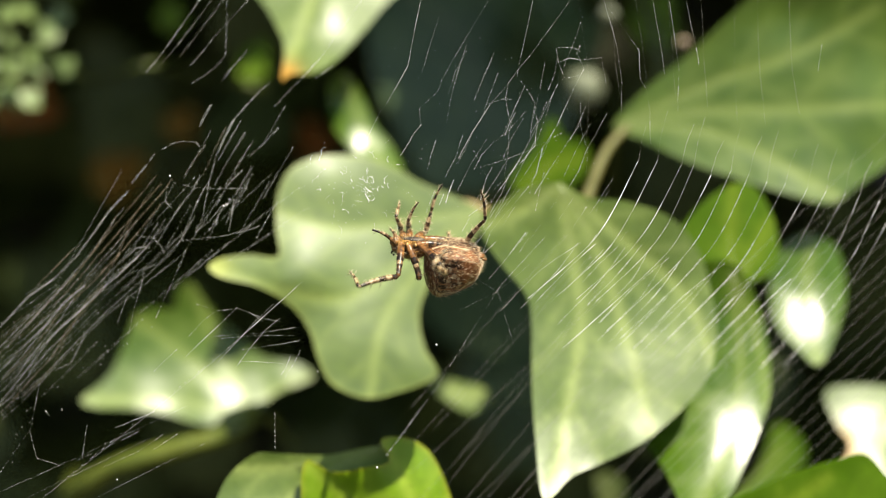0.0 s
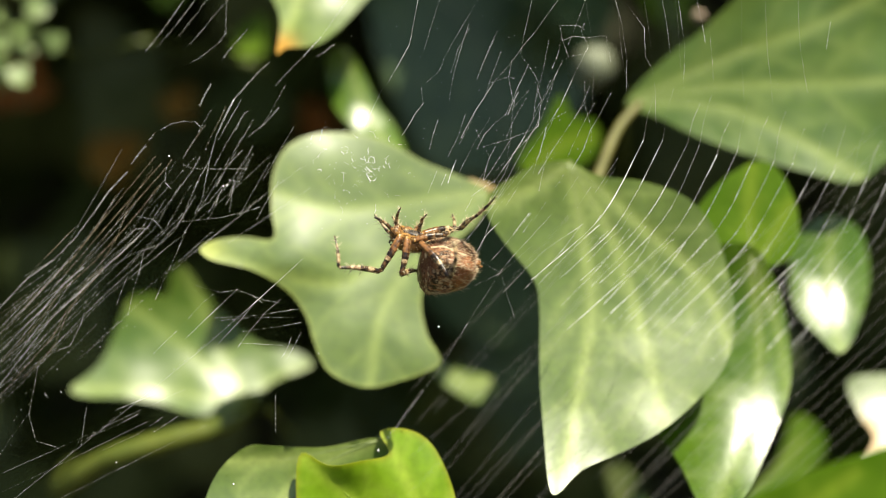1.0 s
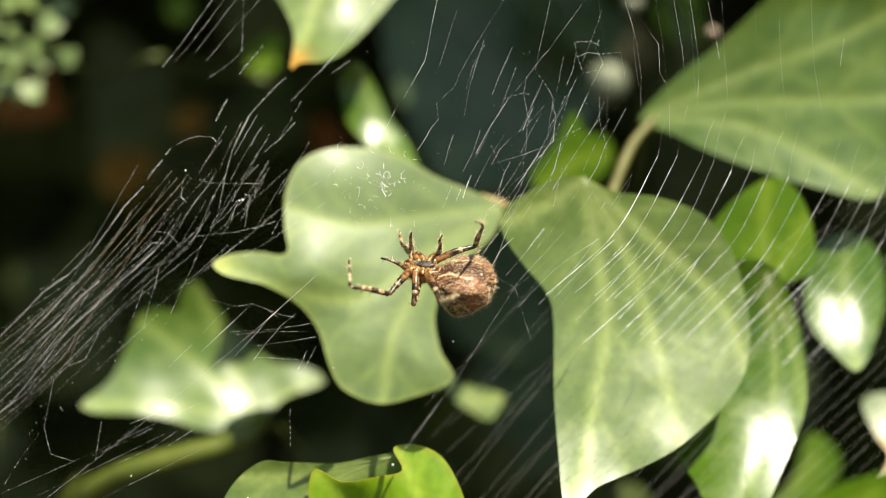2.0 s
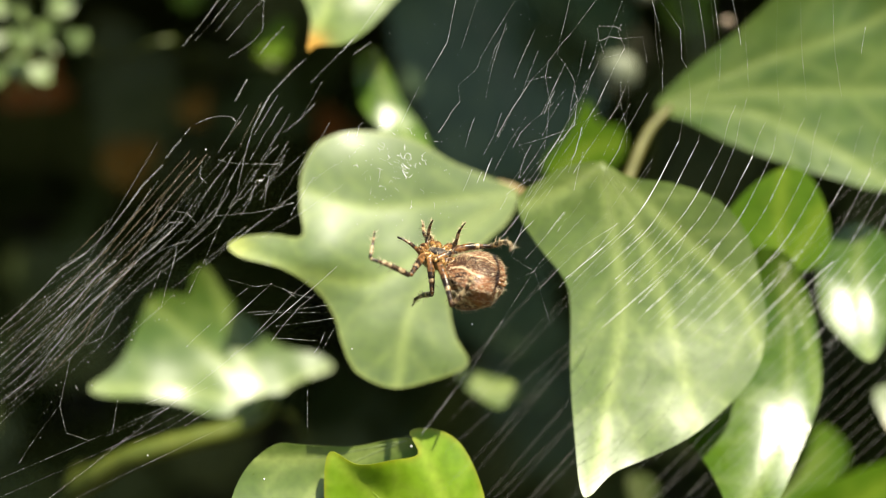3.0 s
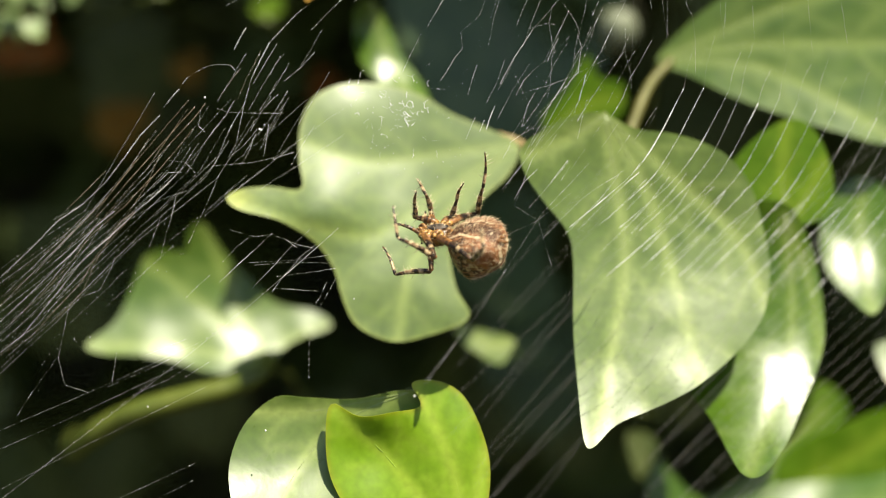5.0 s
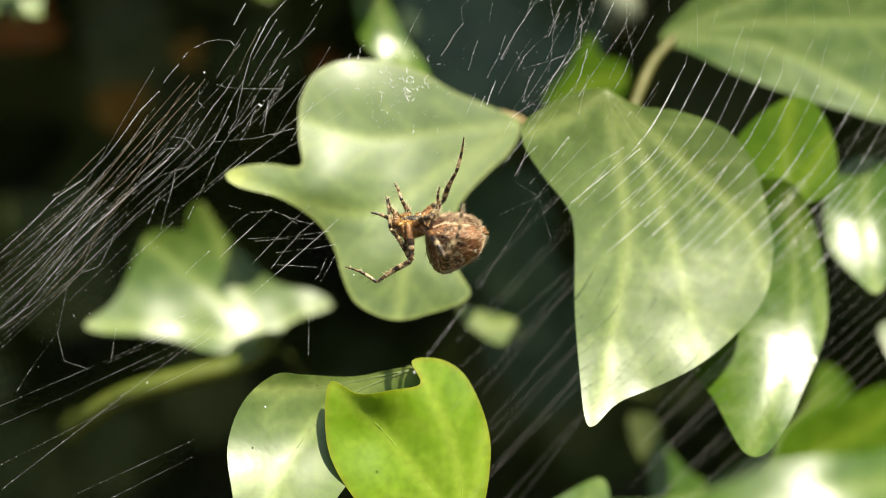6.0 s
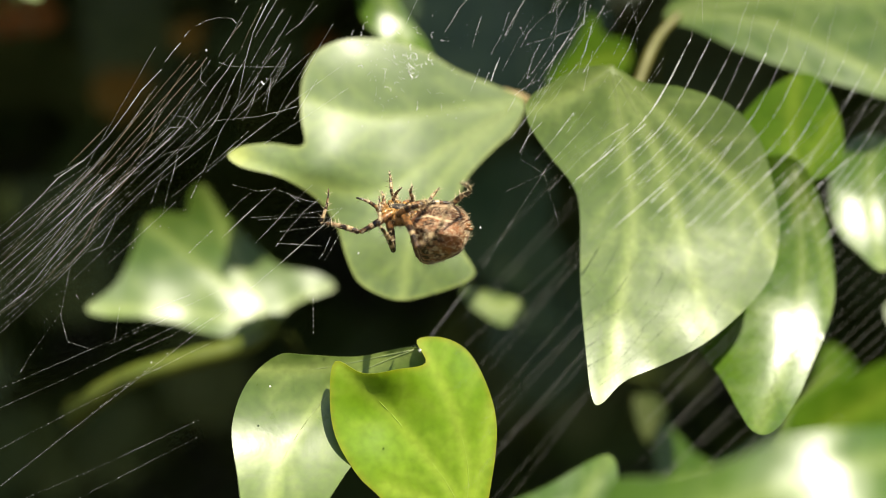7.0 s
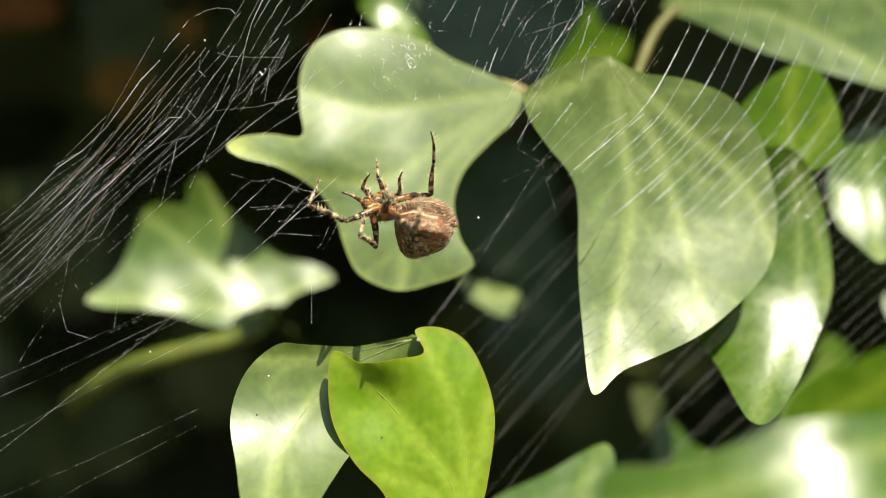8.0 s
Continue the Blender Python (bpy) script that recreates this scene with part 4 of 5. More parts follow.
# fine cross threads beside the lower leaf
for a in ([(-32.7, 1, -2.7), (-28.8, 1, -3.8), (-26.3, 1, -3.4), (-21.9, 1, -5.1), (-19.8, 1, -5.5)],
        [(-29.7, 1, -7.7), (-22.8, 1, -7.3), (-16.8, 1, -6.4)],
        [(-25.4, 1, -9.8), (-19.3, 1, -9.0), (-16.6, 1, -8.5)],
        [(-28.8, 1, -8.1), (-24.5, 1, -7.7), (-17.6, 1, -7.7)],
        [(-25.8, 1, -11.6), (-19.3, 1, -12.0)]):
    thread(a, 0.015 * wr.uniform(0.75, 1.2), kinked=True, steps=14, glints=4, base=0.2)
for a in ([(-18.0, 1, -10.7), (-18.9, 1, -12.9), (-19.7, 1, -13.9)],
        [(-16.6, 1, -10.1), (-17.8, 1, -12.4), (-18.9, 1, -14.2)],
        [(-24.1, 1, -4.2), (-22.4, 1, -5.5)],
        [(-44.8, 1, -5.5), (-44.0, 1, -3.4), (-43.1, 1, -1.2)],
        [(-43.1, 1, -7.3), (-42.2, 1, -3.4), (-40.9, 1, 0.9)]):
    thread(a, 0.015 * wr.uniform(0.75, 1.2), kinked=True, steps=14, glints=4, base=0.2)
for a in ([(-38.8, 1, -4.7), (-37.0, 1, -0.8), (-35.1, 1, 3.1)],
        [(-51.3, 1, -26.7), (-45.2, 1, -24.1), (-41.8, 1, -22.4)],
        [(-47.0, 1, -27.7), (-41.8, 1, -25.4), (-37.9, 1, -22.8)],
        [(-45.2, 1, -21.7), (-39.2, 1, -19.3)],
        [(-39.2, 1, -25.0), (-35.6, 1, -22.7)]):
    thread(a, 0.015 * wr.uniform(0.75, 1.2), kinked=True, steps=14, glints=4, base=0.2)
for a in ([(-64.7, 1, -31.0), (-62.5, 1, -27.5), (-58.5, 1, -22.0), (-57.5, 1, -26.3), (-54.3, 1, -27.3)],
        [(-58.5, 1, -22.4), (-57.7, 1, -18.5), (-56.9, 1, -14.6)],
        [(-50.4, 1, -26.0), (-49.6, 1, -21.1)],
        [(-20.6, 1, -19.6), (-20.6, 1, -22.4), (-20.6, 1, -25.1)]):
    thread(a, 0.015 * wr.uniform(0.75, 1.2), kinked=True, steps=14, glints=4, base=0.2)
# brighter cross threads before the leaf
for a in ([(-39.0, 0, -13.0), (-37.3, 0, -11.3), (-35.4, 0, -9.6)],
        [(-33.6, 0, -7.7), (-31.3, 0, -5.2), (-29.7, 0, -4.0)],
        [(-34.0, 0, -10.7), (-31.3, 0, -8.1), (-26.1, 0, -3.3)],
        [(-29.1, 0, -11.6), (-25.3, 0, -7.6), (-23.5, 0, -5.5), (-20.4, 0, -2.7)],
        [(-26.1, 0, -12.1), (-24.4, 0, -9.8), (-21.8, 0, -6.8), (-19.5, 0, -4.9)]):
    thread(a, 0.035 * wr.uniform(0.75, 1.2), kinked=True, steps=14, glints=3, base=0.2)
for a in ([(10.4, 0, 2.0), (11.7, 0, 4.4), (13.8, 0, 6.5)],
        [(12.7, 0, 0.8), (14.9, 0, 3.3), (18.7, 0, 7.8)],
        [(14.7, 0, 0.0), (18.6, 0, 4.2), (21.6, 0, 7.4)],
        [(16.0, 0, 4.7), (17.2, 0, 6.3), (18.4, 0, 7.8)],
        [(8.7, 0, 8.2), (9.7, 0, 10.0)]):
    thread(a, 0.035 * wr.uniform(0.75, 1.2), kinked=True, steps=14, glints=3, base=0.2)
for i in range(16):
    f, g = wr.random(), wr.random()
    a = Vector((-60 + 34 * f + 6 * g, 4 + 5 * g, -4 + 26 * f - 13 * g))
    way = Vector((0.66 + 0.1 * g, 0, 0.72 - 0.25 * f * g)) * wr.uniform(8, 18)
    thread([a - way * 0.5, a + Vector((j(0.12), 0, j(0.12))), a + way * 0.5], wr.uniform(0.009, 0.018), steps=16, base=0.5, glints=3)
for i in range(16):
    a = Vector((-36 + 14 * wr.random(), 5, 6 + 17 * wr.random()))
    way = Vector((0.5, 0, 0.85)) * wr.uniform(4, 10)
    thread([a, a + way * 0.5 + Vector((j(0.1), 0, 0)), a + way], wr.uniform(0.01, 0.02), steps=14, base=0.5, glints=3)
bead((-28.6, 6, 12.8), 0.16)
bead((-28.1, 6, 13.6), 0.1)
for i in range(40):
    f, g = wr.random(), wr.random()
    bead((-68 + 24 * f + 5 * g, 5, -18 + 19 * f - 9 * g + j(1)), wr.uniform(0.03, 0.075))

# long parallel sticky threads over the large leaf: flat below, bent upwards where they leave it
for i in range(15):
    near = -2.0 - 0.6 * i
    kink = Vector((29.0 + 2.85 * i + j(0.3), near, 6.3 - 0.5 * i + j(0.3)))
    low = kink + Vector((-1, 0.05 - 0.05 * i, -0.86 + j(0.03))) * (wr.uniform(8.5, 10.5) if i < 4 else wr.uniform(12, 17))
    mid = kink + Vector((3.0 + j(0.2), 0, 4.8 + j(0.3)))
    high = mid + Vector((4.3 + j(0.3), 0.5, 8.2 + j(0.5)))
    top = high + Vector((2.1 + j(0.3), 1, 6.5 + j(1.5)))
    low, kink, mid, high, top = (Vector((p.x * (1 + near / 185), p.y, p.z * (1 + near / 185))) for p in (low, kink, mid, high, top))
    bright = 0.06 if i in (0, 1, 4, 5) else wr.uniform(0.032, 0.046)
    thread([low, low.lerp(kink, 0.5), kink + Vector((-0.5, 0, -0.1)), mid, high], bright, wobble=0.04, glints=1, base=0.35)
    thread([high, high.lerp(top, 0.5) + Vector((-0.2, 0, 0.2)), top], wr.uniform(0.014, 0.024), wobble=0.08, material=silk_dim)
# finer ones between them
for i in range(22):
    near = -1.5 - 0.4 * i
    kink = Vector((25.5 + 1.7 * i + j(0.4), near, 6.6 - 0.35 * i + j(0.5)))
    low = kink + Vector((-1, -0.3, -0.95 + 0.004 * i)) * wr.uniform(5, 14)
    thread([low, low.lerp(kink, 0.55) + Vector((0, 0, 0.15)), kink + Vector((j(2), 0, j(1)))], wr.uniform(0.018, 0.034), wobble=0.05, glints=1, base=0.4)
for i in range(12):
    a = Vector((9.5 + 2.0 * i + j(0.8), 0, 8 + j(4)))
    thread([a, a + Vector((0.6, 0, 0.9)) * wr.uniform(2, 4)], wr.uniform(0.018, 0.028), steps=8)
# lower spirals, nearer to the eye
for i in range(15):
    z0 = -15 - 2.3 * i + j(0.5)
    thread([(3 + j(5), -13, z0 - 3), (26 + j(3), -13, z0 + 22)], 0.008, steps=14, even=True, material=silk_dim)
for i in range(22):
    z0 = -30 - 2.0 * i + j(0.4)
    thread([(26 + j(3), -15, z0 + 12), (50, -15, z0 + 34), (72, -16, z0 + 54)], wr.uniform(0.007, 0.012), steps=8, even=True, material=silk_dim)

# loose glint beads and fine threads over the upper part
for i in range(70):
    bead((wr.uniform(-10, 30), j(2), wr.uniform(10, 38)), wr.uniform(0.02, 0.045))
for i in range(8):
    x = 29 + 4.6 * i
    thread([(x + j(1), 2, 24 + j(3)), (x - 1 + j(0.6), 2, 32 + j(1)), (x - 1.5 + j(1), 2, 44)], 0.015, wobble=0.15, material=silk_dim)
# frayed wisps that catch the light
for i in range(40):
    p = Vector((wr.uniform(-15, 0), -1, wr.uniform(8, 21)))
    turn = wr.uniform(0, 6.3)
    pts = [tuple(p)]
    for k in range(wr.randint(2, 5)):
        turn += j(0.9)
        p = p + Vector((math.cos(turn), j(0.4), math.sin(turn))) * wr.uniform(0.15, 0.4)
        pts.append(tuple(p))
    thread(pts, wr.uniform(0.03, 0.055), "silk_wisp", steps=5, wobble=0.03)
for i in range(34):
    p = Vector((-6.0 + wr.gauss(0, 1.7), -1, 15.0 + wr.gauss(0, 1.3)))
    turn, pts = wr.uniform(0, 6.3), [tuple(p)]
    for k in range(wr.randint(2, 6)):
        turn += j(1.4)
        p = p + Vector((math.cos(turn), j(0.4), math.sin(turn))) * wr.uniform(0.15, 0.35)
        pts.append(tuple(p))
    thread(pts, wr.uniform(0.035, 0.07), "silk_wisp", steps=5, wobble=0.03)
for i in range(45):
    bead((wr.uniform(-17, 3), -1 + j(1), wr.uniform(5, 23)), wr.uniform(0.025, 0.06))

# bracing threads below and beside the spider
slack_line = thread([(-74, 0, -47.5), (-66, 0, -41), (-36.4, 0, -18), (-25, 0, -8.5), (-16, -1, -0.6)], 0.034, "anchor_thread", wobble=0.05, base=0.3)
tagged(slack_line, "long beaded anchor line that slackens")
bm = bmesh.new()
for k in range(34):
    f = wr.random()
    drop = bmesh.ops.create_icosphere(bm, subdivisions=1, radius=wr.uniform(0.04, 0.085) / 1000)["verts"]
    bmesh.ops.translate(bm, verts=drop, vec=Vector((-68 + 42 * f, 0, -42.6 + 33.2 * f)) / 1000)
part("line_beads", bm, silk, slack_line, "bright beads on the line")
for a in ([(14.3, 0, -0.5), (9.0, -4, -8.3), (4.6, -8, -14.8), (-3, -12, -24.5)], [(14, 0, -1.2), (10.4, 0, 1)], [(14, 0, -1.2), (16.4, 0, -9.4)], [(14, 0, -1.2), (19, 0, 3)],
          [(14, 0, -1.2), (8, 0, -4)], [(10.4, 0, 1), (13, 0, 8), (19, 0, 15)], [(8.5, -1, 3), (15, 0, 12), (24, 0, 25)], [(9, -1, 4), (14, 0, 11), (20, 0, 22)], [(8.5, -1, 3.5), (17.5, 0, 14.5)]):
    thread(a, 0.02, "anchor_thread", wobble=0.08, kinked=True)
for p, r in (((-13.6, -2, -13), 0.1), ((4.5, 0, -9.3), 0.15), ((-4.5, -6, -27), 0.15), ((-44, -3, -29), 0.1), ((-27, 0, -33), 0.14), ((-36, -1, 17), 0.13), ((-28, 0, 12.4), 0.14)):
    bead(p, r)
# faint slanting strands low in the web
for i in range(5):
    a = Vector((-74 + j(4), 1, -34 - 6 * i + j(1)))
    way = Vector((1, 0, 0.5 + j(0.1))) * wr.uniform(26, 46)
    thread([a, a + way * 0.5 + Vector((0, 0, j(0.4))), a + way], wr.uniform(0.007, 0.01), kinked=True, steps=20, glints=5, base=0.3)
lay_glints()

# ---- the spider ----
pale_leg = plain_material("pale_leg", (0.15, 0.07, 0.025), (0.58, 0.43, 0.24), 0.36, 1900.0, c0=0.4, c1=0.6)
dark_leg = plain_material("dark_leg", (0.016, 0.009, 0.005), (0.16, 0.08, 0.032), 0.3, 1700.0, c0=0.46, c1=0.68)
rust_leg = plain_material("rust_leg", (0.05, 0.022, 0.008), (0.33, 0.15, 0.05), 0.3, 1500.0, c0=0.38, c1=0.62)
fore_skin = plain_material("fore_skin", (0.06, 0.024, 0.008), (0.42, 0.21, 0.06), 0.28, 1300.0, 0.0, 0.5, 0.9, 0.0004, c0=0.4, c1=0.62)
coxa_skin = plain_material("coxa_skin", (0.05, 0.02, 0.006), (0.46, 0.25, 0.07), 0.24, 1700.0, 0.0, 0.55, 0.6, 0.0003, c0=0.36, c1=0.6)
sternum_skin = plain_material("sternum_skin", (0.02, 0.016, 0.014), (0.12, 0.09, 0.07), 0.5, 2200.0, c0=0.42, c1=0.62)
bristle_mat = plain_material("bristle_mat", (0.5, 0.37, 0.19), (0.8, 0.68, 0.46), 0.35, 300.0)
eye_black = plain_material("eye_black", (0.004, 0.004, 0.004), (0.01, 0.01, 0.01), 0.1, 100.0)


def abdomen_material():
    """Grey-brown skin with fine pale streaks, dark spots, a rusty rear, a glossy front and cream markings."""
    m, n, l, b = nodes_of("abdomen_skin")
    where = n.new("ShaderNodeTexCoord").outputs["Object"]
    stretch = n.new("ShaderNodeMapping")
    stretch.inputs["Scale"].default_value = (900, 2600, 1500)
    stretch.inputs["Rotation"].default_value = (0, 0.5, 0)
    l.new(where, stretch.inputs["Vector"])
    _, streaks = noise_ramp(n, l, 1.0, (0.03, 0.011, 0.005), (0.4, 0.2, 0.09), 6.0, 0.45, 0.55, stretch.outputs["Vector"])
    _, blotch = noise_ramp(n, l, 520.0, (0, 0, 0), (1, 1, 1), 4.0, 0.5, 0.66, where)
    col = mix_colour(n, l, blotch.outputs["Color"], streaks.outputs["Color"], (0.24, 0.085, 0.028, 1))
    _, pale = noise_ramp(n, l, 1150.0, (0, 0, 0), (0.9, 0.9, 0.9), 4.0, 0.56, 0.63, where)
    col = mix_colour(n, l, pale.outputs["Color"], col, (0.62, 0.46, 0.29, 1))
    _, dark = noise_ramp(n, l, 700.0, (1, 1, 1), (0, 0, 0), 4.0, 0.34, 0.44, where)
    col = mix_colour(n, l, dark.outputs["Color"], col, (0.03, 0.014, 0.008, 1))
    for key, tone in (("rusty", (0.36, 0.13, 0.04, 1)), ("sleek", (0.15, 0.05, 0.02, 1)), ("umber", (0.05, 0.02, 0.009, 1)), ("band", (0.72, 0.57, 0.36, 1))):
        at = n.new("ShaderNodeAttribute")
        at.attribute_name = key
        col = mix_colour(n, l, at.outputs["Fac"], col, tone)
    l.new(col, b.inputs["Base Color"])
    b.inputs["Roughness"].default_value = 0.42
    bump = n.new("ShaderNodeBump")
    bump.inputs["Strength"].default_value, bump.inputs["Distance"].default_value = 0.8, 0.0003
    l.new(streaks.outputs["Color"], bump.inputs["Height"])
    l.new(bump.outputs["Normal"], b.inputs["Normal"])
    return m


abdomen_skin = abdomen_material()
sr = random.Random(5)
spider = new("spider")
tagged(spider, "orange-brown garden spider with banded hairy legs on its web", "spider")


def hair(bm, root, way, length, r=0.00004, mat=0):
    tip = root + way.normalized() * length
    side = way.orthogonal().normalized()
    other = way.normalized().cross(side)
    ring = [bm.verts.new(root + (side * math.cos(a) + other * math.sin(a)) * r) for a in (0, 2.09, 4.19)]
    t = bm.verts.new(tip)
    for k in range(3):
        bm.faces.new((ring[k], ring[(k + 1) % 3], t)).material_index = mat


def blob(name, place, radii, material, label, shape=None, detail=4, parent=None):
    bm = bmesh.new()
    bmesh.ops.create_icosphere(bm, subdivisions=detail, radius=1)
    for v in bm.verts:
        p = v.co.copy()
        if shape:
            p = shape(p)
        v.co = Vector((p.x * radii[0], p.y * radii[1], p.z * radii[2])) / 1000
    ob = part(name, bm, material, parent or spider, label)
    ob.location = Vector(place) / 1000
    return ob


def abdomen_shape(p):
    """Flat below, humped and overhanging in front, tapering to the spinnerets; from a unit vector, in mm."""
    back, belly = max(0.0, -p.z), max(0.0, p.z)
    rear = max(0.0, p.x)
    full = 1 + 0.3 * rear * rear
    front = max(0.0, -p.x)
    q = Vector((4.75 * p.x + 0.5 * front - 0.7 * back, 4.5 * p.y * (1 - 0.08 * p.x - 0.17 * front) * full, 1.5 * belly * full - 7.2 * back * (1 - 0.26 * p.x) * full - 1.6 * rear ** 3))
    return q * (1 + 0.03 * noise.noise(p * 3.1) + 0.008 * noise.noise(p * 14))


def fore_shape(p):
    k = 1.0 + 0.25 * p.x if p.x < 0 else 1.0
    q = Vector((p.x, p.y * k, p.z * k))
    q.z -= 0.25 * max(0.0, 0.5 - abs(p.x + 0.3)) * (p.z < 0)
    return q * (1 + 0.06 * noise.noise(p * 4.0))


# own axes: x towards the abdomen, z towards the belly, y to the far side; in mm
abdomen = blob("abdomen", (6.3, 0, -0.2), (1, 1, 1), abdomen_skin, "humped grey-brown abdomen with cream markings", abdomen_shape, 6)
fore = blob("fore_body", (-0.2, 0, -0.2), (2.9, 2.1, 1.6), fore_skin, "glossy orange-brown fore body", fore_shape, 5)
blob("sternum", (0.3, 0, 1.3), (1.7, 0.85, 0.3), sternum_skin, "dark grey-brown breast plate", fore_shape, 3)
blob("waist", (2.5, 0, -0.1), (1.3, 1.05, 0.95), fore_skin, "", None, 3)
for s in (-1, 1):
    blob("jaw", (-2.5, 0.5 * s, 0.7), (0.85, 0.5, 0.85), fore_skin, "", fore_shape, 3)
    for q in ((-2.75, 0.35 * s, -0.9), (-2.4, 0.95 * s, -0.95)):
        blob("eye", q, (0.17, 0.17, 0.17), eye_black, "black bead eye", None, 2, fore)
    for q, turn in ((-1.5, -38), (-0.5, -14), (0.55, 14), (1.55, 42)):
        coxa = blob("coxa", (q * 0.95, 1.3 * s, 0.85), (0.52, 0.95, 0.55), coxa_skin, "amber leg joint", fore_shape, 3)
        coxa.rotation_euler = (0, 0, radians(-turn * s))
for q in ((10.6, 0.45, -0.6), (10.6, -0.45, -0.6), (11.0, 0, -1.1)):
    blob("spinneret", q, (0.75, 0.35, 0.35), rust_leg, "", None, 2)
fur_brown = plain_material("fur_brown", (0.2, 0.09, 0.045), (0.5, 0.3, 0.18), 0.32, 2000.0)
fur_pale = plain_material("fur_pale", (0.6, 0.46, 0.3), (0.85, 0.74, 0.56), 0.35, 2000.0)
fur_dark = plain_material("fur_dark", (0.04, 0.016, 0.008), (0.13, 0.05, 0.02), 0.4, 2000.0)


def cream(d):
    """How far a point of the abdomen lies from its cream lines: the wavy border of the back's patch, rows of chevrons, two belly stripes."""
    wave = abs(abs(d.y) - (0.52 - 0.2 * d.x + 0.09 * math.sin(11 * d.x + 1) + 0.05 * noise.noise(d * 5))) if d.z < 0.1 and d.x > -0.35 else 9
    belly = abs(abs(d.y) - 0.42 - 0.05 * math.sin(7 * d.x)) * 1.3 if d.z > 0 and -0.7 < d.x < 0.55 else 9
    chevron = abs(math.sin(7.5 * d.x + 2.2 * abs(d.y))) * 0.3 + 0.035 if d.z < 0 and abs(d.y) < 0.5 and d.x > -0.1 else 9
    return min(wave, belly, chevron)


marks, rusts, darks, sleeks = [], [], [], []
ball = bmesh.new()
bmesh.ops.create_icosphere(ball, subdivisions=6, radius=1)
for v in ball.verts:
    d = v.co.normalized()
    marks.append(max(0.0, min(0.9, (1.3 - cream(d) / 0.06) * (0.75 + 1.5 * noise.noise(d * 8)))))
    rusts.append(max(0.0, min(0.75, 1.5 * (d.x - 0.2) + 0.9 * noise.noise(d * 3))))
    darks.append(max(0.0, min(0.85, 4 * (0.4 - abs(d.y)) if d.z > 0.1 else 0.9 * noise.noise(d * 5) - 0.1)))
    sleeks.append(max(0.0, min(0.9, 2.4 * (-d.x - 0.3) + 0.4 * noise.noise(d * 4))))
ball.free()
for key, vals in (("band", marks), ("rusty", rusts), ("umber", darks), ("sleek", sleeks)):
    abdomen.data.attributes.new(key, "FLOAT", "POINT").data.foreach_set("value", vals)
coats = {"bristles": bmesh.new(), "brown_fur": bmesh.new(), "pale_fur": bmesh.new(), "dark_fur": bmesh.new()}
for i in range(4200):
    d = Vector((sr.gauss(0, 1), sr.gauss(0, 1), sr.gauss(0, 1))).normalized()
    if d.x < -0.4 and i % 4:
        continue
    p = abdomen_shape(d) / 1000
    out = p.normalized()
    along = Vector((1, 0, 0.3)) - out * out.x
    side = out.cross(along)
    upright = i % 8 == 0
    way = along + out * (1.1 if upright else 0.22) + side * (0.7 * noise.noise(d * 2.5) + 0.5 * sr.uniform(-1, 1))
    near = cream(d)
    coat = "bristles" if upright else "pale_fur" if near < 0.06 or sr.random() < 0.18 else "dark_fur" if noise.noise(d * 6 + Vector((8, 2, 4))) > 0.2 else "brown_fur"
    hair(coats[coat], p * 0.995, way, sr.uniform(0.0005, 0.0011) if upright else sr.uniform(0.0004, 0.0008), 0.000032)
for name, material, label in (("bristles", bristle_mat, "short pale bristles"), ("brown_fur", fur_brown, "fine brown lying hairs"), ("pale_fur", fur_pale, "pale lying hairs"), ("dark_fur", fur_dark, "dark brown lying hairs")):
    part(name, coats[name], material, abdomen, label)
bm = bmesh.new()
for i in range(420):
    d = Vector((sr.gauss(0, 1), sr.gauss(0, 1), sr.gauss(0, 1))).normalized()
    p = fore_shape(d)
    p = Vector((p.x * 2.9, p.y * 2.1, p.z * 1.6)) / 1000
    hair(bm, p * 0.98, d + noise.noise_vector(d * 9) * 0.6, sr.uniform(0.0003, 0.0009), 0.000026)
part("bristles", bm, bristle_mat, fore, "short pale bristles")


def limb(name, length, r0, r1, bands, parent, label="", bow=0.0, spines=14):
    """A leg segment along x: swollen, banded dark and pale, bristly. bands: share of the length, material."""
    bm = bmesh.new()
    n = 22
    pts, radii, mats = [], [], []
    for i in range(n + 1):
        t = i / n
        pts.append(Vector((length * t, 0, bow * length * math.sin(math.pi * t))) / 1000)
        r = r0 + (r1 - r0) * t
        r *= 0.8 + 0.28 * math.sin(math.pi * min(1, t * 1.15 + 0.08)) + 0.05 * math.sin(t * 40)
        radii.append(r / 1000 * (0.55 if i in (0, n) else 1))
        mats.append(next(m for share, m in bands if t <= share + 1e-6))
    rings = tube(bm, pts, radii, 10)
    bm.faces.ensure_lookup_table()
    for i in range(n):
        for k in range(10):
            bm.faces[i * 10 + k].material_index = mats[i]
    for k in range(spines):
        t = sr.uniform(0.1, 0.97)
        i = int(t * n)
        a = sr.uniform(0, 6.28)
        d = Vector((0.55, math.cos(a), math.sin(a)))
        hair(bm, pts[i] + Vector((0, math.cos(a), math.sin(a))) * radii[i] * 0.9, d, sr.uniform(0.0005, 0.0012), 0.00005, 3)
    for k in range(spines * 6):
        t = sr.uniform(0.05, 0.98)
        i = int(t * n)
        a = sr.uniform(0, 6.28)
        d = Vector((0.8, math.cos(a), math.sin(a)))
        hair(bm, pts[i] + Vector((0, math.cos(a), math.sin(a))) * radii[i] * 0.9, d, sr.uniform(0.0002, 0.0005), 0.00002, 3)
    return part(name, bm, [pale_leg, dark_leg, rust_leg, bristle_mat], parent, label)


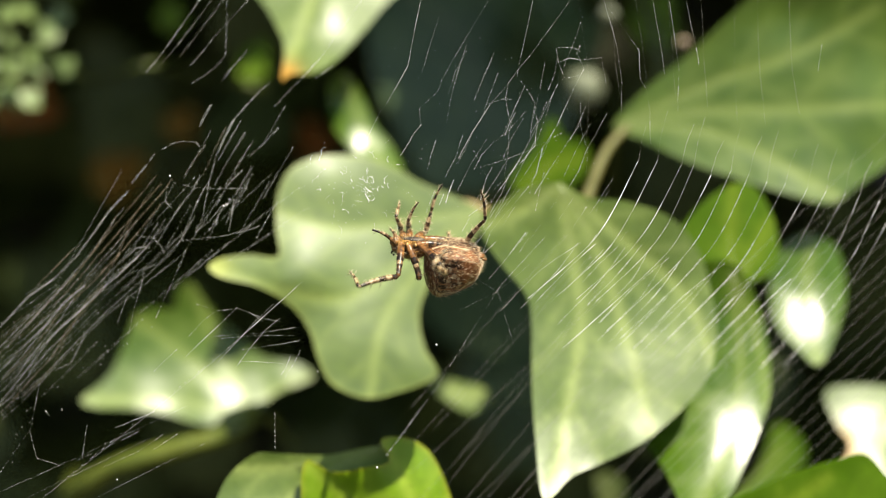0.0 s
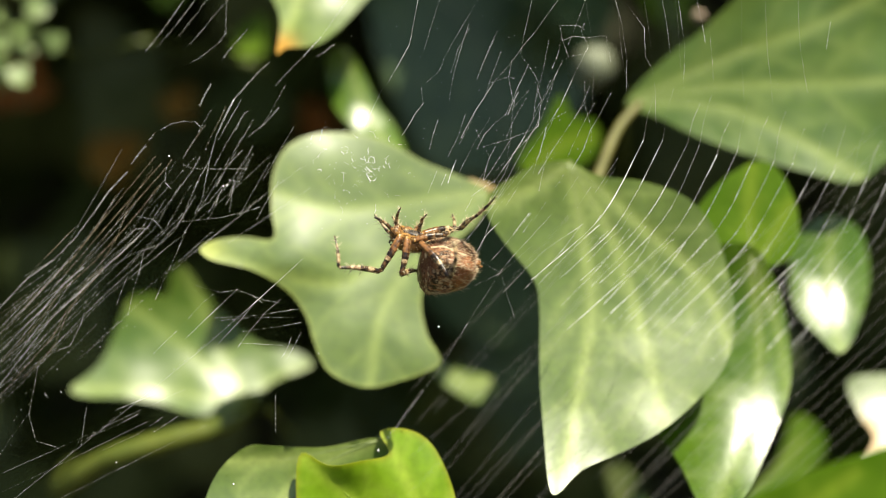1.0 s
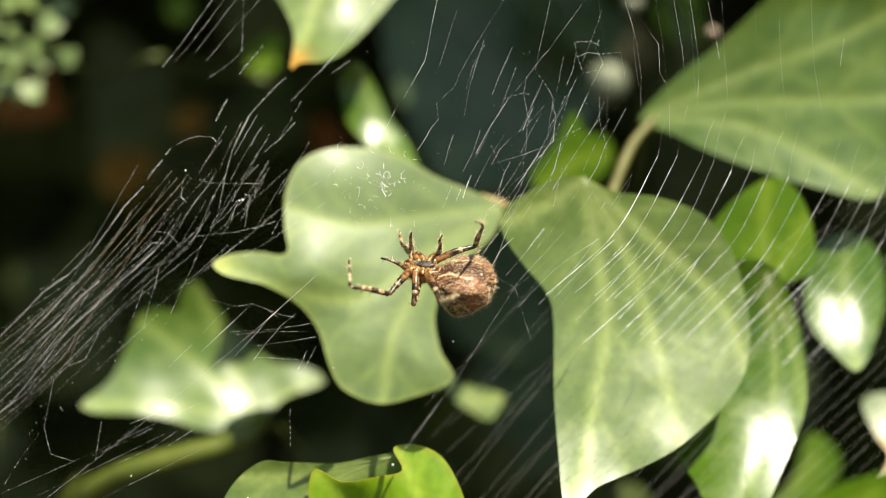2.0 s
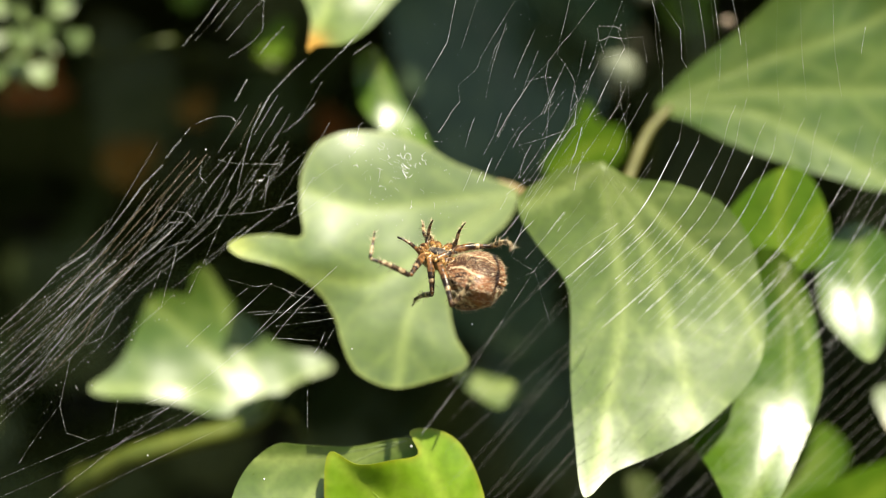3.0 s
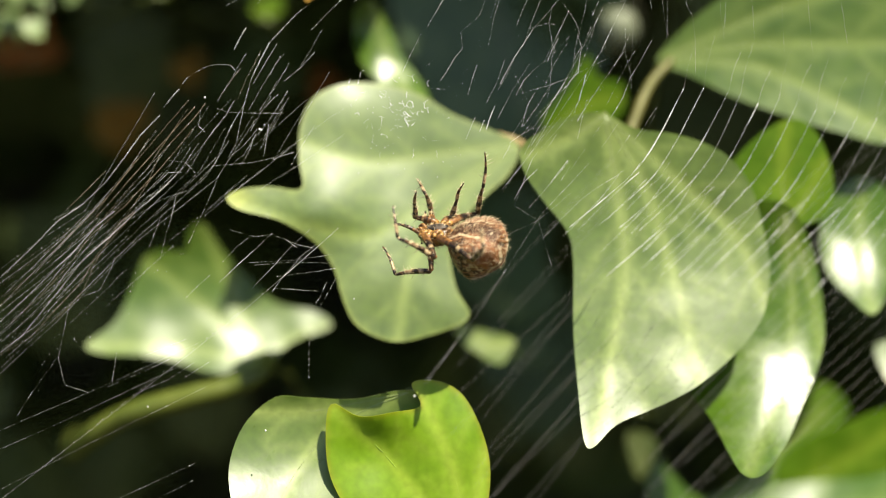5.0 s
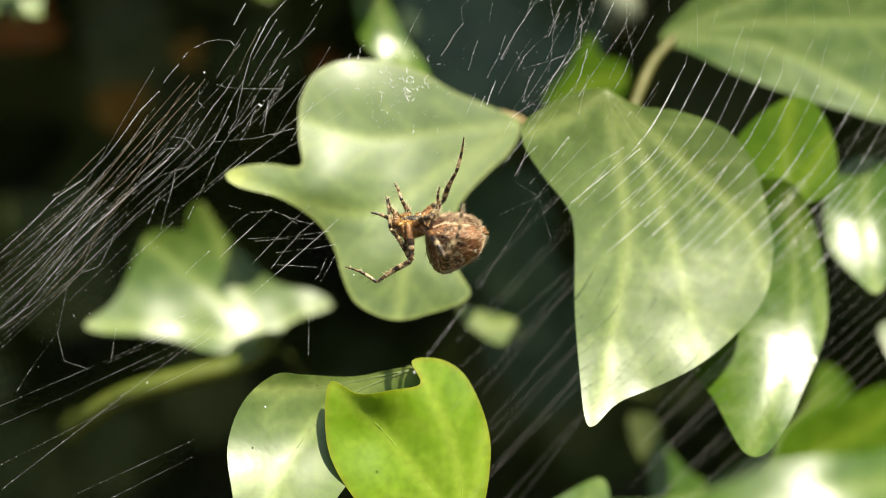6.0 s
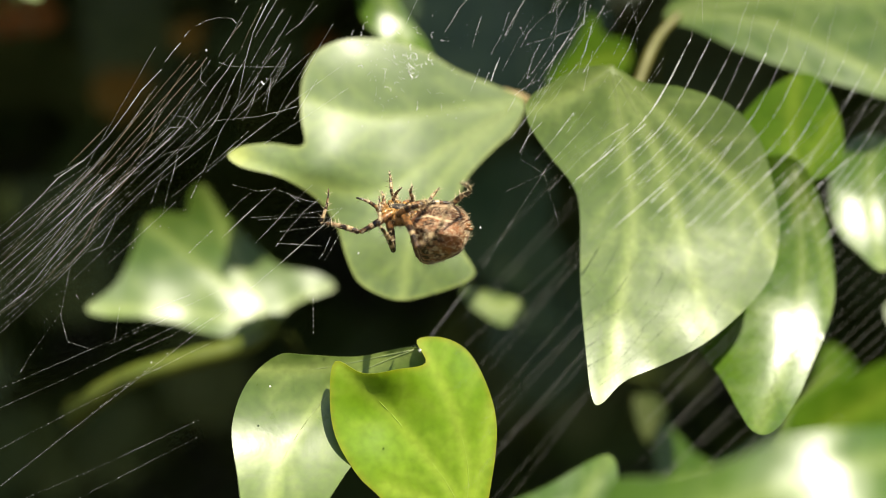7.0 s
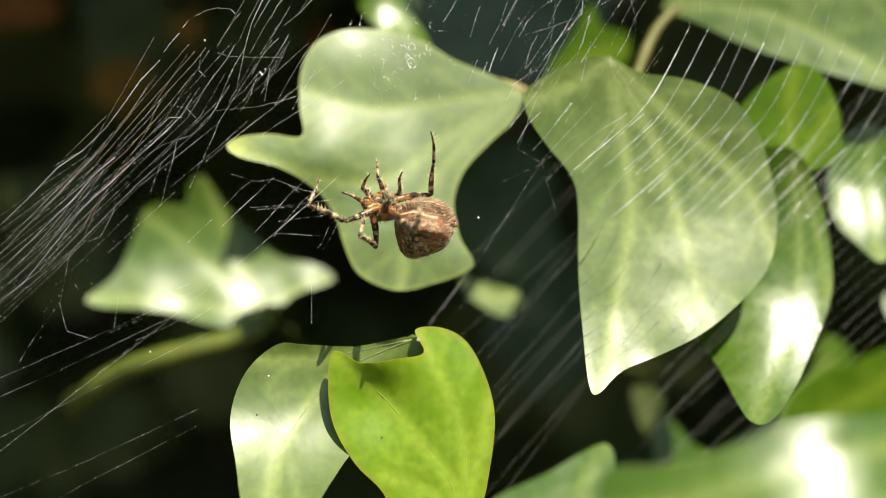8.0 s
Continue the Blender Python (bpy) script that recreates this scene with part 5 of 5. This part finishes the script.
# leg: (joints, foot of the leg on the body, lengths, which way each piece leans in depth)
TIMES = (0.0, 0.5, 1.0, 1.5, 1.7, 2.8, 3.0, 3.5, 4.0, 4.5, 4.7, 5.8, 6.0, 6.5, 7.0, 7.5, 8.0)
# middle of the fore body (right, up, in mm), the slope of the body in degrees and the depth
BODY_AT = ((0.8, 5.8, 5, -10.8), (0.5, 4.6, 10, -5.5), (0.3, 3.9, 16, -2.0), (-0.9, 4.3, 11, -1.0), (0.1, 2.8, 4, -0.8), (-0.6, 0.8, 14, -0.1), (-0.9, 0.8, 18, 0.0), (-0.7, 0.8, 15, 1.0), (-0.7, 0.0, 9, 1.0), (-0.4, -0.8, 8, 1.5), (-0.8, -1.6, 8, 1.6), (-2.9, -6.6, -6, 2.9), (-5.1, -5.7, 0, 3.0), (-8.2, -6.2, 9, 3.5), (-7.9, -7.2, 7, 4.0), (-8.0, -7.3, 5, 4.0), (-9.9, -7.9, 8, 4.0))
# knee, ankle and tip of each leg (right, up, in mm), time by time
JOINTS_L1 = ((-1.1, 1.4, -6.8, -0.0, -8.4, 2.2), (-3.8, -0.7, -8.7, -0.8, -10.4, 4.4), (-4.4, -1.2, -10.1, 0.0, -10.8, 4.7), (-4.9, -0.4, -10.8, 0.7, -11.1, 4.6), (-5.0, -0.8, -10.2, 0.3, -10.8, 3.8), (-5.0, -2.0, -10.9, 0.1, -10.2, 5.2), (-4.8, -1.9, -10.6, 0.6, -10.1, 4.7), (-3.4, -1.9, -9.7, 0.5, -10.2, 4.8), (-3.2, -2.6, -9.2, -0.3, -10.3, 4.1), (-3.2, -3.3, -9.3, -0.5, -9.9, 3.7), (-3.6, -4.3, -9.5, -1.0, -9.7, 3.5), (-1.0, -11.6, -6.3, -8.6, -6.7, -2.8), (-5.2, -11.0, -8.3, -6.1, -9.3, 0.5), (-8.4, -11.4, -10.7, -7.1, -11.3, -0.6), (-8.5, -13.0, -10.4, -9.0, -10.6, -4.5), (-10.2, -13.3, -11.9, -8.1, -11.2, -3.4), (-10.8, -14.5, -13.1, -12.0, -12.3, -8.4))
JOINTS_L2 = ((2.6, -1.0, 1.5, 2.9, 2.2, 5.6), (1.9, -2.2, 1.1, 2.1, 2.6, 4.7), (-1.3, -2.7, 1.0, -0.8, 1.9, -1.7), (-1.9, -1.3, -1.6, -0.0, -1.0, 1.7), (-1.4, -2.2, 0.1, 2.4, 0.6, 4.8), (-2.6, -4.8, -3.5, -3.3, -3.2, -1.0), (-1.6, -4.7, -4.2, -5.6, -4.8, -6.9), (-1.2, -5.4, -6.8, -5.5, -9.4, -1.2), (-2.3, -6.1, -7.9, -5.2, -9.5, -0.9), (-2.5, -7.6, -7.9, -6.4, -9.0, -0.6), (-2.6, -8.3, -7.7, -6.9, -8.4, -2.1), (-1.7, -12.2, -7.3, -14.9, -12.0, -11.5), (-5.0, -12.1, -11.1, -14.7, -16.4, -11.3), (-8.0, -11.7, -16.1, -8.9, -18.5, -2.9), (-14.1, -10.3, -20.0, -8.4, -18.2, -3.0), (-14.6, -8.7, -20.5, -6.1, -18.5, -2.5), (-15.5, -9.8, -21.8, -7.1, -19.5, -3.0))
JOINTS_L6 = ((6.1, 1.6, 4.0, 2.9, 6.2, 5.5), (6.0, 1.2, 6.0, 3.8, 6.7, 6.4), (6.2, -1.7, 7.3, 1.7, 6.7, 3.5), (3.4, -1.8, 5.8, 1.6, 5.9, 4.2), (3.3, -2.4, 4.4, -1.1, 5.5, -0.7), (1.4, -2.5, 3.1, -3.3, 4.4, -2.4), (1.4, -6.4, 4.0, -2.9, 4.4, -1.6), (0.9, -6.1, 2.9, -2.9, 3.5, -1.2), (1.3, -6.5, 4.6, -2.6, 5.0, -1.3), (2.1, -7.2, 4.4, -6.2, 5.0, -1.9), (3.3, -6.1, 5.2, -4.9, 5.6, -2.1), (3.3, -8.3, 3.3, -5.6, 2.1, -2.6), (-0.0, -10.4, 2.3, -5.6, 2.4, -1.4), (-4.7, -11.6, -1.2, -9.2, 0.1, -4.1), (-4.8, -12.2, -1.0, -8.6, 0.3, -4.7), (-5.9, -12.6, -2.0, -9.0, -1.2, -4.7), (-5.4, -11.4, -4.1, -9.2, -4.5, -6.2))
JOINTS_L7 = ((6.2, 5.9, 6.6, 7.3, 6.4, 8.1), (6.5, 5.5, 6.7, 7.3, 6.8, 9.9), (5.8, 4.7, 7.1, 5.6, 6.7, 7.9), (3.7, 5.1, 4.9, 5.9, 5.9, 7.6), (7.2, -0.3, 8.4, 2.7, 8.5, 5.3), (7.4, 1.0, 7.7, 3.8, 8.1, 7.0), (2.7, 1.8, 3.5, 2.2, 4.4, 3.1), (2.7, 2.0, 3.5, 2.5, 4.4, 3.1), (2.2, 1.4, 2.9, 2.1, 3.3, 2.6), (1.2, 0.3, 1.8, 1.2, 2.2, 2.0), (1.1, -0.4, 1.6, 0.5, 2.1, 1.6), (3.0, -3.9, 1.3, -1.0, 0.4, -0.0), (-2.0, -4.4, -1.4, -3.3, -1.2, -1.8), (-4.2, -6.3, -2.9, -4.5, -1.6, -2.0), (-4.4, -6.0, -3.1, -5.2, -1.6, -3.2), (-4.9, -5.8, -3.7, -5.1, -2.4, -3.4), (-8.4, -6.7, -9.3, -5.8, -9.5, -4.1))
JOINTS_L3 = ((-0.8, 8.0, -1.6, 10.4, -1.1, 13.0), (-1.7, 4.8, -3.9, 5.6, -6.5, 8.3), (-1.9, 4.0, -3.2, 5.3, -5.3, 7.9), (-2.7, 5.1, -4.0, 6.9, -4.7, 9.9), (-2.5, 5.4, -3.3, 6.6, -4.2, 9.1), (-2.7, 4.2, -3.2, 4.8, -3.4, 6.7), (-2.1, 3.1, -2.9, 4.3, -3.2, 6.5), (-1.6, 3.5, -2.3, 4.8, -2.8, 6.6), (-1.9, 3.0, -2.6, 4.3, -2.7, 6.0), (-1.1, 1.6, -1.9, 3.7, -2.8, 6.1), (-1.5, 1.8, -2.1, 3.9, -2.4, 6.2), (-3.4, -3.0, -5.6, -0.5, -8.4, 2.5), (-5.4, -4.4, -6.7, -1.8, -7.9, 1.0), (-8.4, -4.6, -8.9, -3.3, -7.6, -0.7), (-8.2, -5.6, -8.9, -3.9, -9.3, -0.5), (-8.0, -5.1, -8.9, -3.4, -9.7, -0.9), (-9.9, -5.4, -10.7, -3.2, -11.0, -0.2))
JOINTS_L4 = ((0.3, 8.6, 0.3, 9.8, 2.0, 12.7), (0.6, 6.0, 0.9, 7.8, 2.0, 10.1), (-1.3, 5.2, -1.9, 6.5, -1.0, 8.9), (-2.1, 6.0, -2.6, 7.3, -2.0, 9.9), (-2.1, 5.4, -2.0, 7.1, -1.6, 8.7), (-2.1, 3.8, -2.0, 5.0, -1.5, 6.7), (-1.6, 2.9, -2.3, 4.3, -1.5, 6.5), (-1.4, 3.4, -2.1, 4.8, -1.2, 7.0), (-1.3, 2.6, -2.3, 4.3, -1.4, 6.3), (-2.1, 1.1, -2.8, 2.4, -1.5, 4.6), (-3.9, 0.5, -3.7, 2.2, -2.9, 3.9), (-6.4, -3.5, -7.5, -1.9, -8.6, -0.2), (-7.2, -4.4, -8.4, -3.1, -8.6, -1.4), (-8.9, -5.4, -10.2, -4.6, -10.0, -3.3), (-7.8, -6.3, -8.7, -5.1, -7.2, -3.2), (-9.7, -6.0, -11.5, -5.1, -10.6, -3.0), (-11.8, -6.2, -13.1, -4.9, -11.7, -2.6))
JOINTS_L8 = ((2.9, 8.0, 3.9, 11.5, 5.8, 15.8), (3.5, 7.7, 4.4, 11.6, 5.9, 16.3), (1.3, 5.7, 2.0, 6.5, 3.0, 7.8), (0.9, 5.8, 1.6, 6.8, 2.3, 8.5), (2.1, 5.1, 2.5, 6.5, 2.9, 8.0), (2.1, 3.1, 2.7, 4.7, 3.3, 6.3), (1.7, 2.6, 2.1, 3.5, 3.4, 6.1), (2.1, 2.7, 2.7, 3.5, 3.7, 6.4), (2.0, 2.1, 2.7, 3.4, 3.6, 6.0), (1.8, 1.6, 2.7, 2.9, 3.5, 6.1), (1.3, 0.9, 2.4, 3.5, 3.6, 5.9), (-0.0, -3.9, 0.2, -2.1, 0.2, -0.0), (-1.6, -3.9, -0.9, -2.6, -0.9, 0.2), (-7.3, -4.6, -7.2, -3.7, -7.0, -1.6), (-5.8, -5.6, -5.7, -4.7, -5.6, -3.0), (-5.9, -5.6, -5.8, -4.7, -6.0, -2.6), (-7.5, -5.8, -7.3, -4.5, -6.8, -2.4))
JOINTS_L5 = ((11.6, 5.5, 12.1, 9.8, 11.3, 14.2), (11.8, 4.6, 12.5, 8.1, 12.1, 12.8), (8.0, 5.6, 10.1, 7.3, 13.2, 10.3), (8.5, 6.3, 10.5, 7.4, 9.9, 8.5), (8.6, 7.3, 8.8, 10.5, 6.9, 11.5), (8.3, 2.3, 9.0, 2.6, 10.1, 2.3), (9.1, 2.7, 9.8, 3.1, 9.6, 1.8), (9.2, 4.0, 9.6, 5.7, 6.3, 5.7), (8.0, 4.3, 8.3, 6.0, 4.4, 6.9), (7.8, 4.0, 8.5, 5.9, 6.9, 6.8), (5.9, 1.1, 6.1, 4.8, 6.5, 10.2), (2.7, -2.4, 3.6, 1.3, 4.0, 6.4), (-0.3, -1.8, 1.6, 2.5, 2.8, 8.1), (-3.3, -2.0, 0.0, 4.0, 2.0, 9.6), (2.9, -5.6, 3.1, -3.9, 1.3, -2.8), (0.8, -3.9, 1.0, -1.3, -2.0, -0.4), (-2.6, -5.8, -2.2, -1.1, -2.6, 3.6))
LEGS = [
    (JOINTS_L1, (-1.5, -1.5, 0.9), (6.2, 6.6, 5.0), ((-1, 1), -1, 1)),
    (JOINTS_L2, (-0.5, -1.6, 0.9), (5.6, 6.2, 5.4), (-1, 1, 1)),
    (JOINTS_L6, (1.6, -2.3, 1.1), (7.6, 4.6, 4.2), (-1, -1, 1)),
    (JOINTS_L7, (0.7, -1.6, 0.9), (4.6, 4.2, 4.0), ((1, -1), 1, 1)),
    (JOINTS_L3, (-1.5, 1.5, 0.9), (3.8, 3.6, 3.8), (1, -1, 1)),
    (JOINTS_L4, (-0.5, 1.6, 0.9), (3.6, 3.4, 3.6), (1, -1, -1)),
    (JOINTS_L8, (0.6, 1.6, 0.9), (3.6, 3.6, 4.6), (1, -1, -1)),
    (JOINTS_L5, (1.5, 1.4, 0.9), (6.6, 6.4, 5.6), (1, -1, -1)),
]
LEG_PARTS = []
for joints, foot, lens, lean in LEGS:
    leg = limb("leg", lens[0], 0.58, 0.46, [(0.4, 2), (0.58, 1), (0.68, 0), (0.92, 1), (1, 2)], spider, "banded brown and cream bristly leg", 0.05, 8)
    leg.location = Vector(foot) / 1000
    shin = limb("shin", lens[1], 0.44, 0.31, [(0.16, 1), (0.3, 0), (0.48, 1), (0.72, 0), (0.92, 1), (1, 0)], leg, "", 0.04, 16)
    toe = limb("toe", lens[2], 0.29, 0.13, [(0.1, 1), (0.38, 0), (0.55, 1), (0.72, 0), (1, 1)], leg, "", 0.06, 9)
    LEG_PARTS.append((leg, shin, toe))
for s in (-1, 1):
    palp = limb("palp", 4.4 if s < 0 else 3.6, 0.32, 0.2, [(0.3, 2), (0.5, 1), (0.7, 0), (1, 1)], spider, "short banded feeler", 0.1, 8)
    palp.matrix_local = Matrix.Translation(Vector((-2.3, 0.9 * s, 0.5)) / 1000) @ Vector((-0.9, -0.15, 0.55) if s < 0 else (-0.45, 1.0, 0.25)).to_track_quat("X", "Z").to_matrix().to_4x4()


# ---- what moves ----
def axis_pose(place, way, side):
    """A pose at place whose x axis points along way."""
    x = way.normalized()
    z = (side - x * side.dot(x)).normalized()
    y = z.cross(x)
    return Matrix.Translation(place) @ Matrix((x, y, z)).transposed().to_4x4()


def spider_pose(i):
    u, v, slope, depth = BODY_AT[i]
    a, roll, yaw = radians(slope), radians(ROLL[i]), radians(YAW[i])
    ex = Vector((math.cos(a) * math.cos(yaw), -math.sin(yaw), -math.sin(a) * math.cos(yaw)))
    up = Vector((math.sin(a), 0, math.cos(a)))
    z = up * math.cos(roll) - up.cross(ex) * math.sin(roll)
    return Matrix.Translation(Vector((u, depth, v)) / 1000 + Vector((0, 0, 1.2))) @ Matrix((ex, z.cross(ex), z)).transposed().to_4x4()


# degrees by which the belly, and the rear, turn to the eye
ROLL = (19, 25, 23, 24, 39, 34, 41, 40, 41, 46, 43, 24, 22, 19, 29, 38, 31)
YAW = (2, 0, 0, 3, 24, 13, 22, 25, 42, 50, 43, 6, 2, 0, 13, 38, 10)


def reach(start, u, v, length, lean):
    """The end of a piece of that length that shows at (u, v): its depth follows from its length."""
    du, dv = u - start.x, v - start.z
    flat = math.hypot(du, dv)
    if flat > length * 0.985:
        du, dv = du * length * 0.985 / flat, dv * length * 0.985 / flat
        flat = length * 0.985
    return start + Vector((du, lean * math.sqrt(length * length - flat * flat), dv))


def leg_rows(dirs, foot, lens):
    """Rows for the three pieces of a leg: turned the shortest way, with the joints kept together between the times."""
    turns = []
    for d in dirs:
        if not turns:
            turns.append([axis_pose(Vector(), x, Vector((0.2, 0.1, 1.0))).to_quaternion() for x in d])
        else:
            turns.append([(q @ Vector((1, 0, 0))).rotation_difference(x) @ q for q, x in zip(turns[-1], d)])
    out = ([], [], [])
    for i, t in enumerate(TIMES):
        last = i + 1 == len(TIMES)
        for k in range(1 if last else 3):
            f = k / 3
            qs = turns[i] if last else [a.slerp(b, f) for a, b in zip(turns[i], turns[i + 1])]
            when = t if last else t + (TIMES[i + 1] - t) * f
            first = Matrix.Translation(Vector(foot) / 1000) @ qs[0].to_matrix().to_4x4()
            own = qs[0].inverted()
            knee = Vector((lens[0] / 1000, 0, 0))
            shin_q, toe_q = own @ qs[1], own @ qs[2]
            ankle = knee + shin_q @ Vector((lens[1] / 1000, 0, 0))
            out[0].append((when, first))
            out[1].append((when, Matrix.Translation(knee) @ shin_q.to_matrix().to_4x4()))
            out[2].append((when, Matrix.Translation(ankle) @ toe_q.to_matrix().to_4x4()))
    return out


WEB_DRIFT = ((0.0, -10.5), (0.5, -5.5), (1.0, -2.0), (1.5, -1.0), (3.0, 0.0), (4.5, 0.0), (6.0, 1.0), (8.0, 1.5))


# how far the anchor line slackens, in mm, as the spider shifts its weight
SLACK = ((0.0, 1.2), (1.0, 1.8), (1.7, 2.0), (3.0, 0.0), (4.0, 0.9), (4.7, -1.2), (5.8, -3.2), (6.5, -5.8), (7.5, -5.0), (8.0, -2.2))


def motions():
    walk(slack_line, [(t, pose(0, 0, d / 1000)) for t, d in SLACK])
    walk(web, [(t, pose(0, d / 1000, 1.2)) for t, d in WEB_DRIFT])
    bodies = [spider_pose(i) for i in range(len(TIMES))]
    walk(spider, list(zip(TIMES, bodies)))
    for (joints, foot, lens, lean), (leg, shin, toe) in zip(LEGS, LEG_PARTS):
        dirs = []
        for t, m, (ku, kv, au, av, tu, tv) in zip(TIMES, bodies, joints):
            base = (m @ (Vector(foot) / 1000) - Vector((0, 0, 1.2))) * 1000
            first_lean = lean[0] if isinstance(lean[0], int) else lean[0][t > 5]
            knee = reach(base, ku, kv, lens[0], first_lean)
            ankle = reach(knee, au, av, lens[1], lean[1])
            tip = reach(ankle, tu, tv, lens[2], lean[2])
            inv = m.to_3x3().inverted()
            dirs.append([(inv @ (q - p)).normalized() for p, q in ((base, knee), (knee, ankle), (ankle, tip))])
        walk(leg, leg_rows(dirs, foot, lens)[0])
        walk(shin, leg_rows(dirs, foot, lens)[1])
        walk(toe, leg_rows(dirs, foot, lens)[2])


motions()
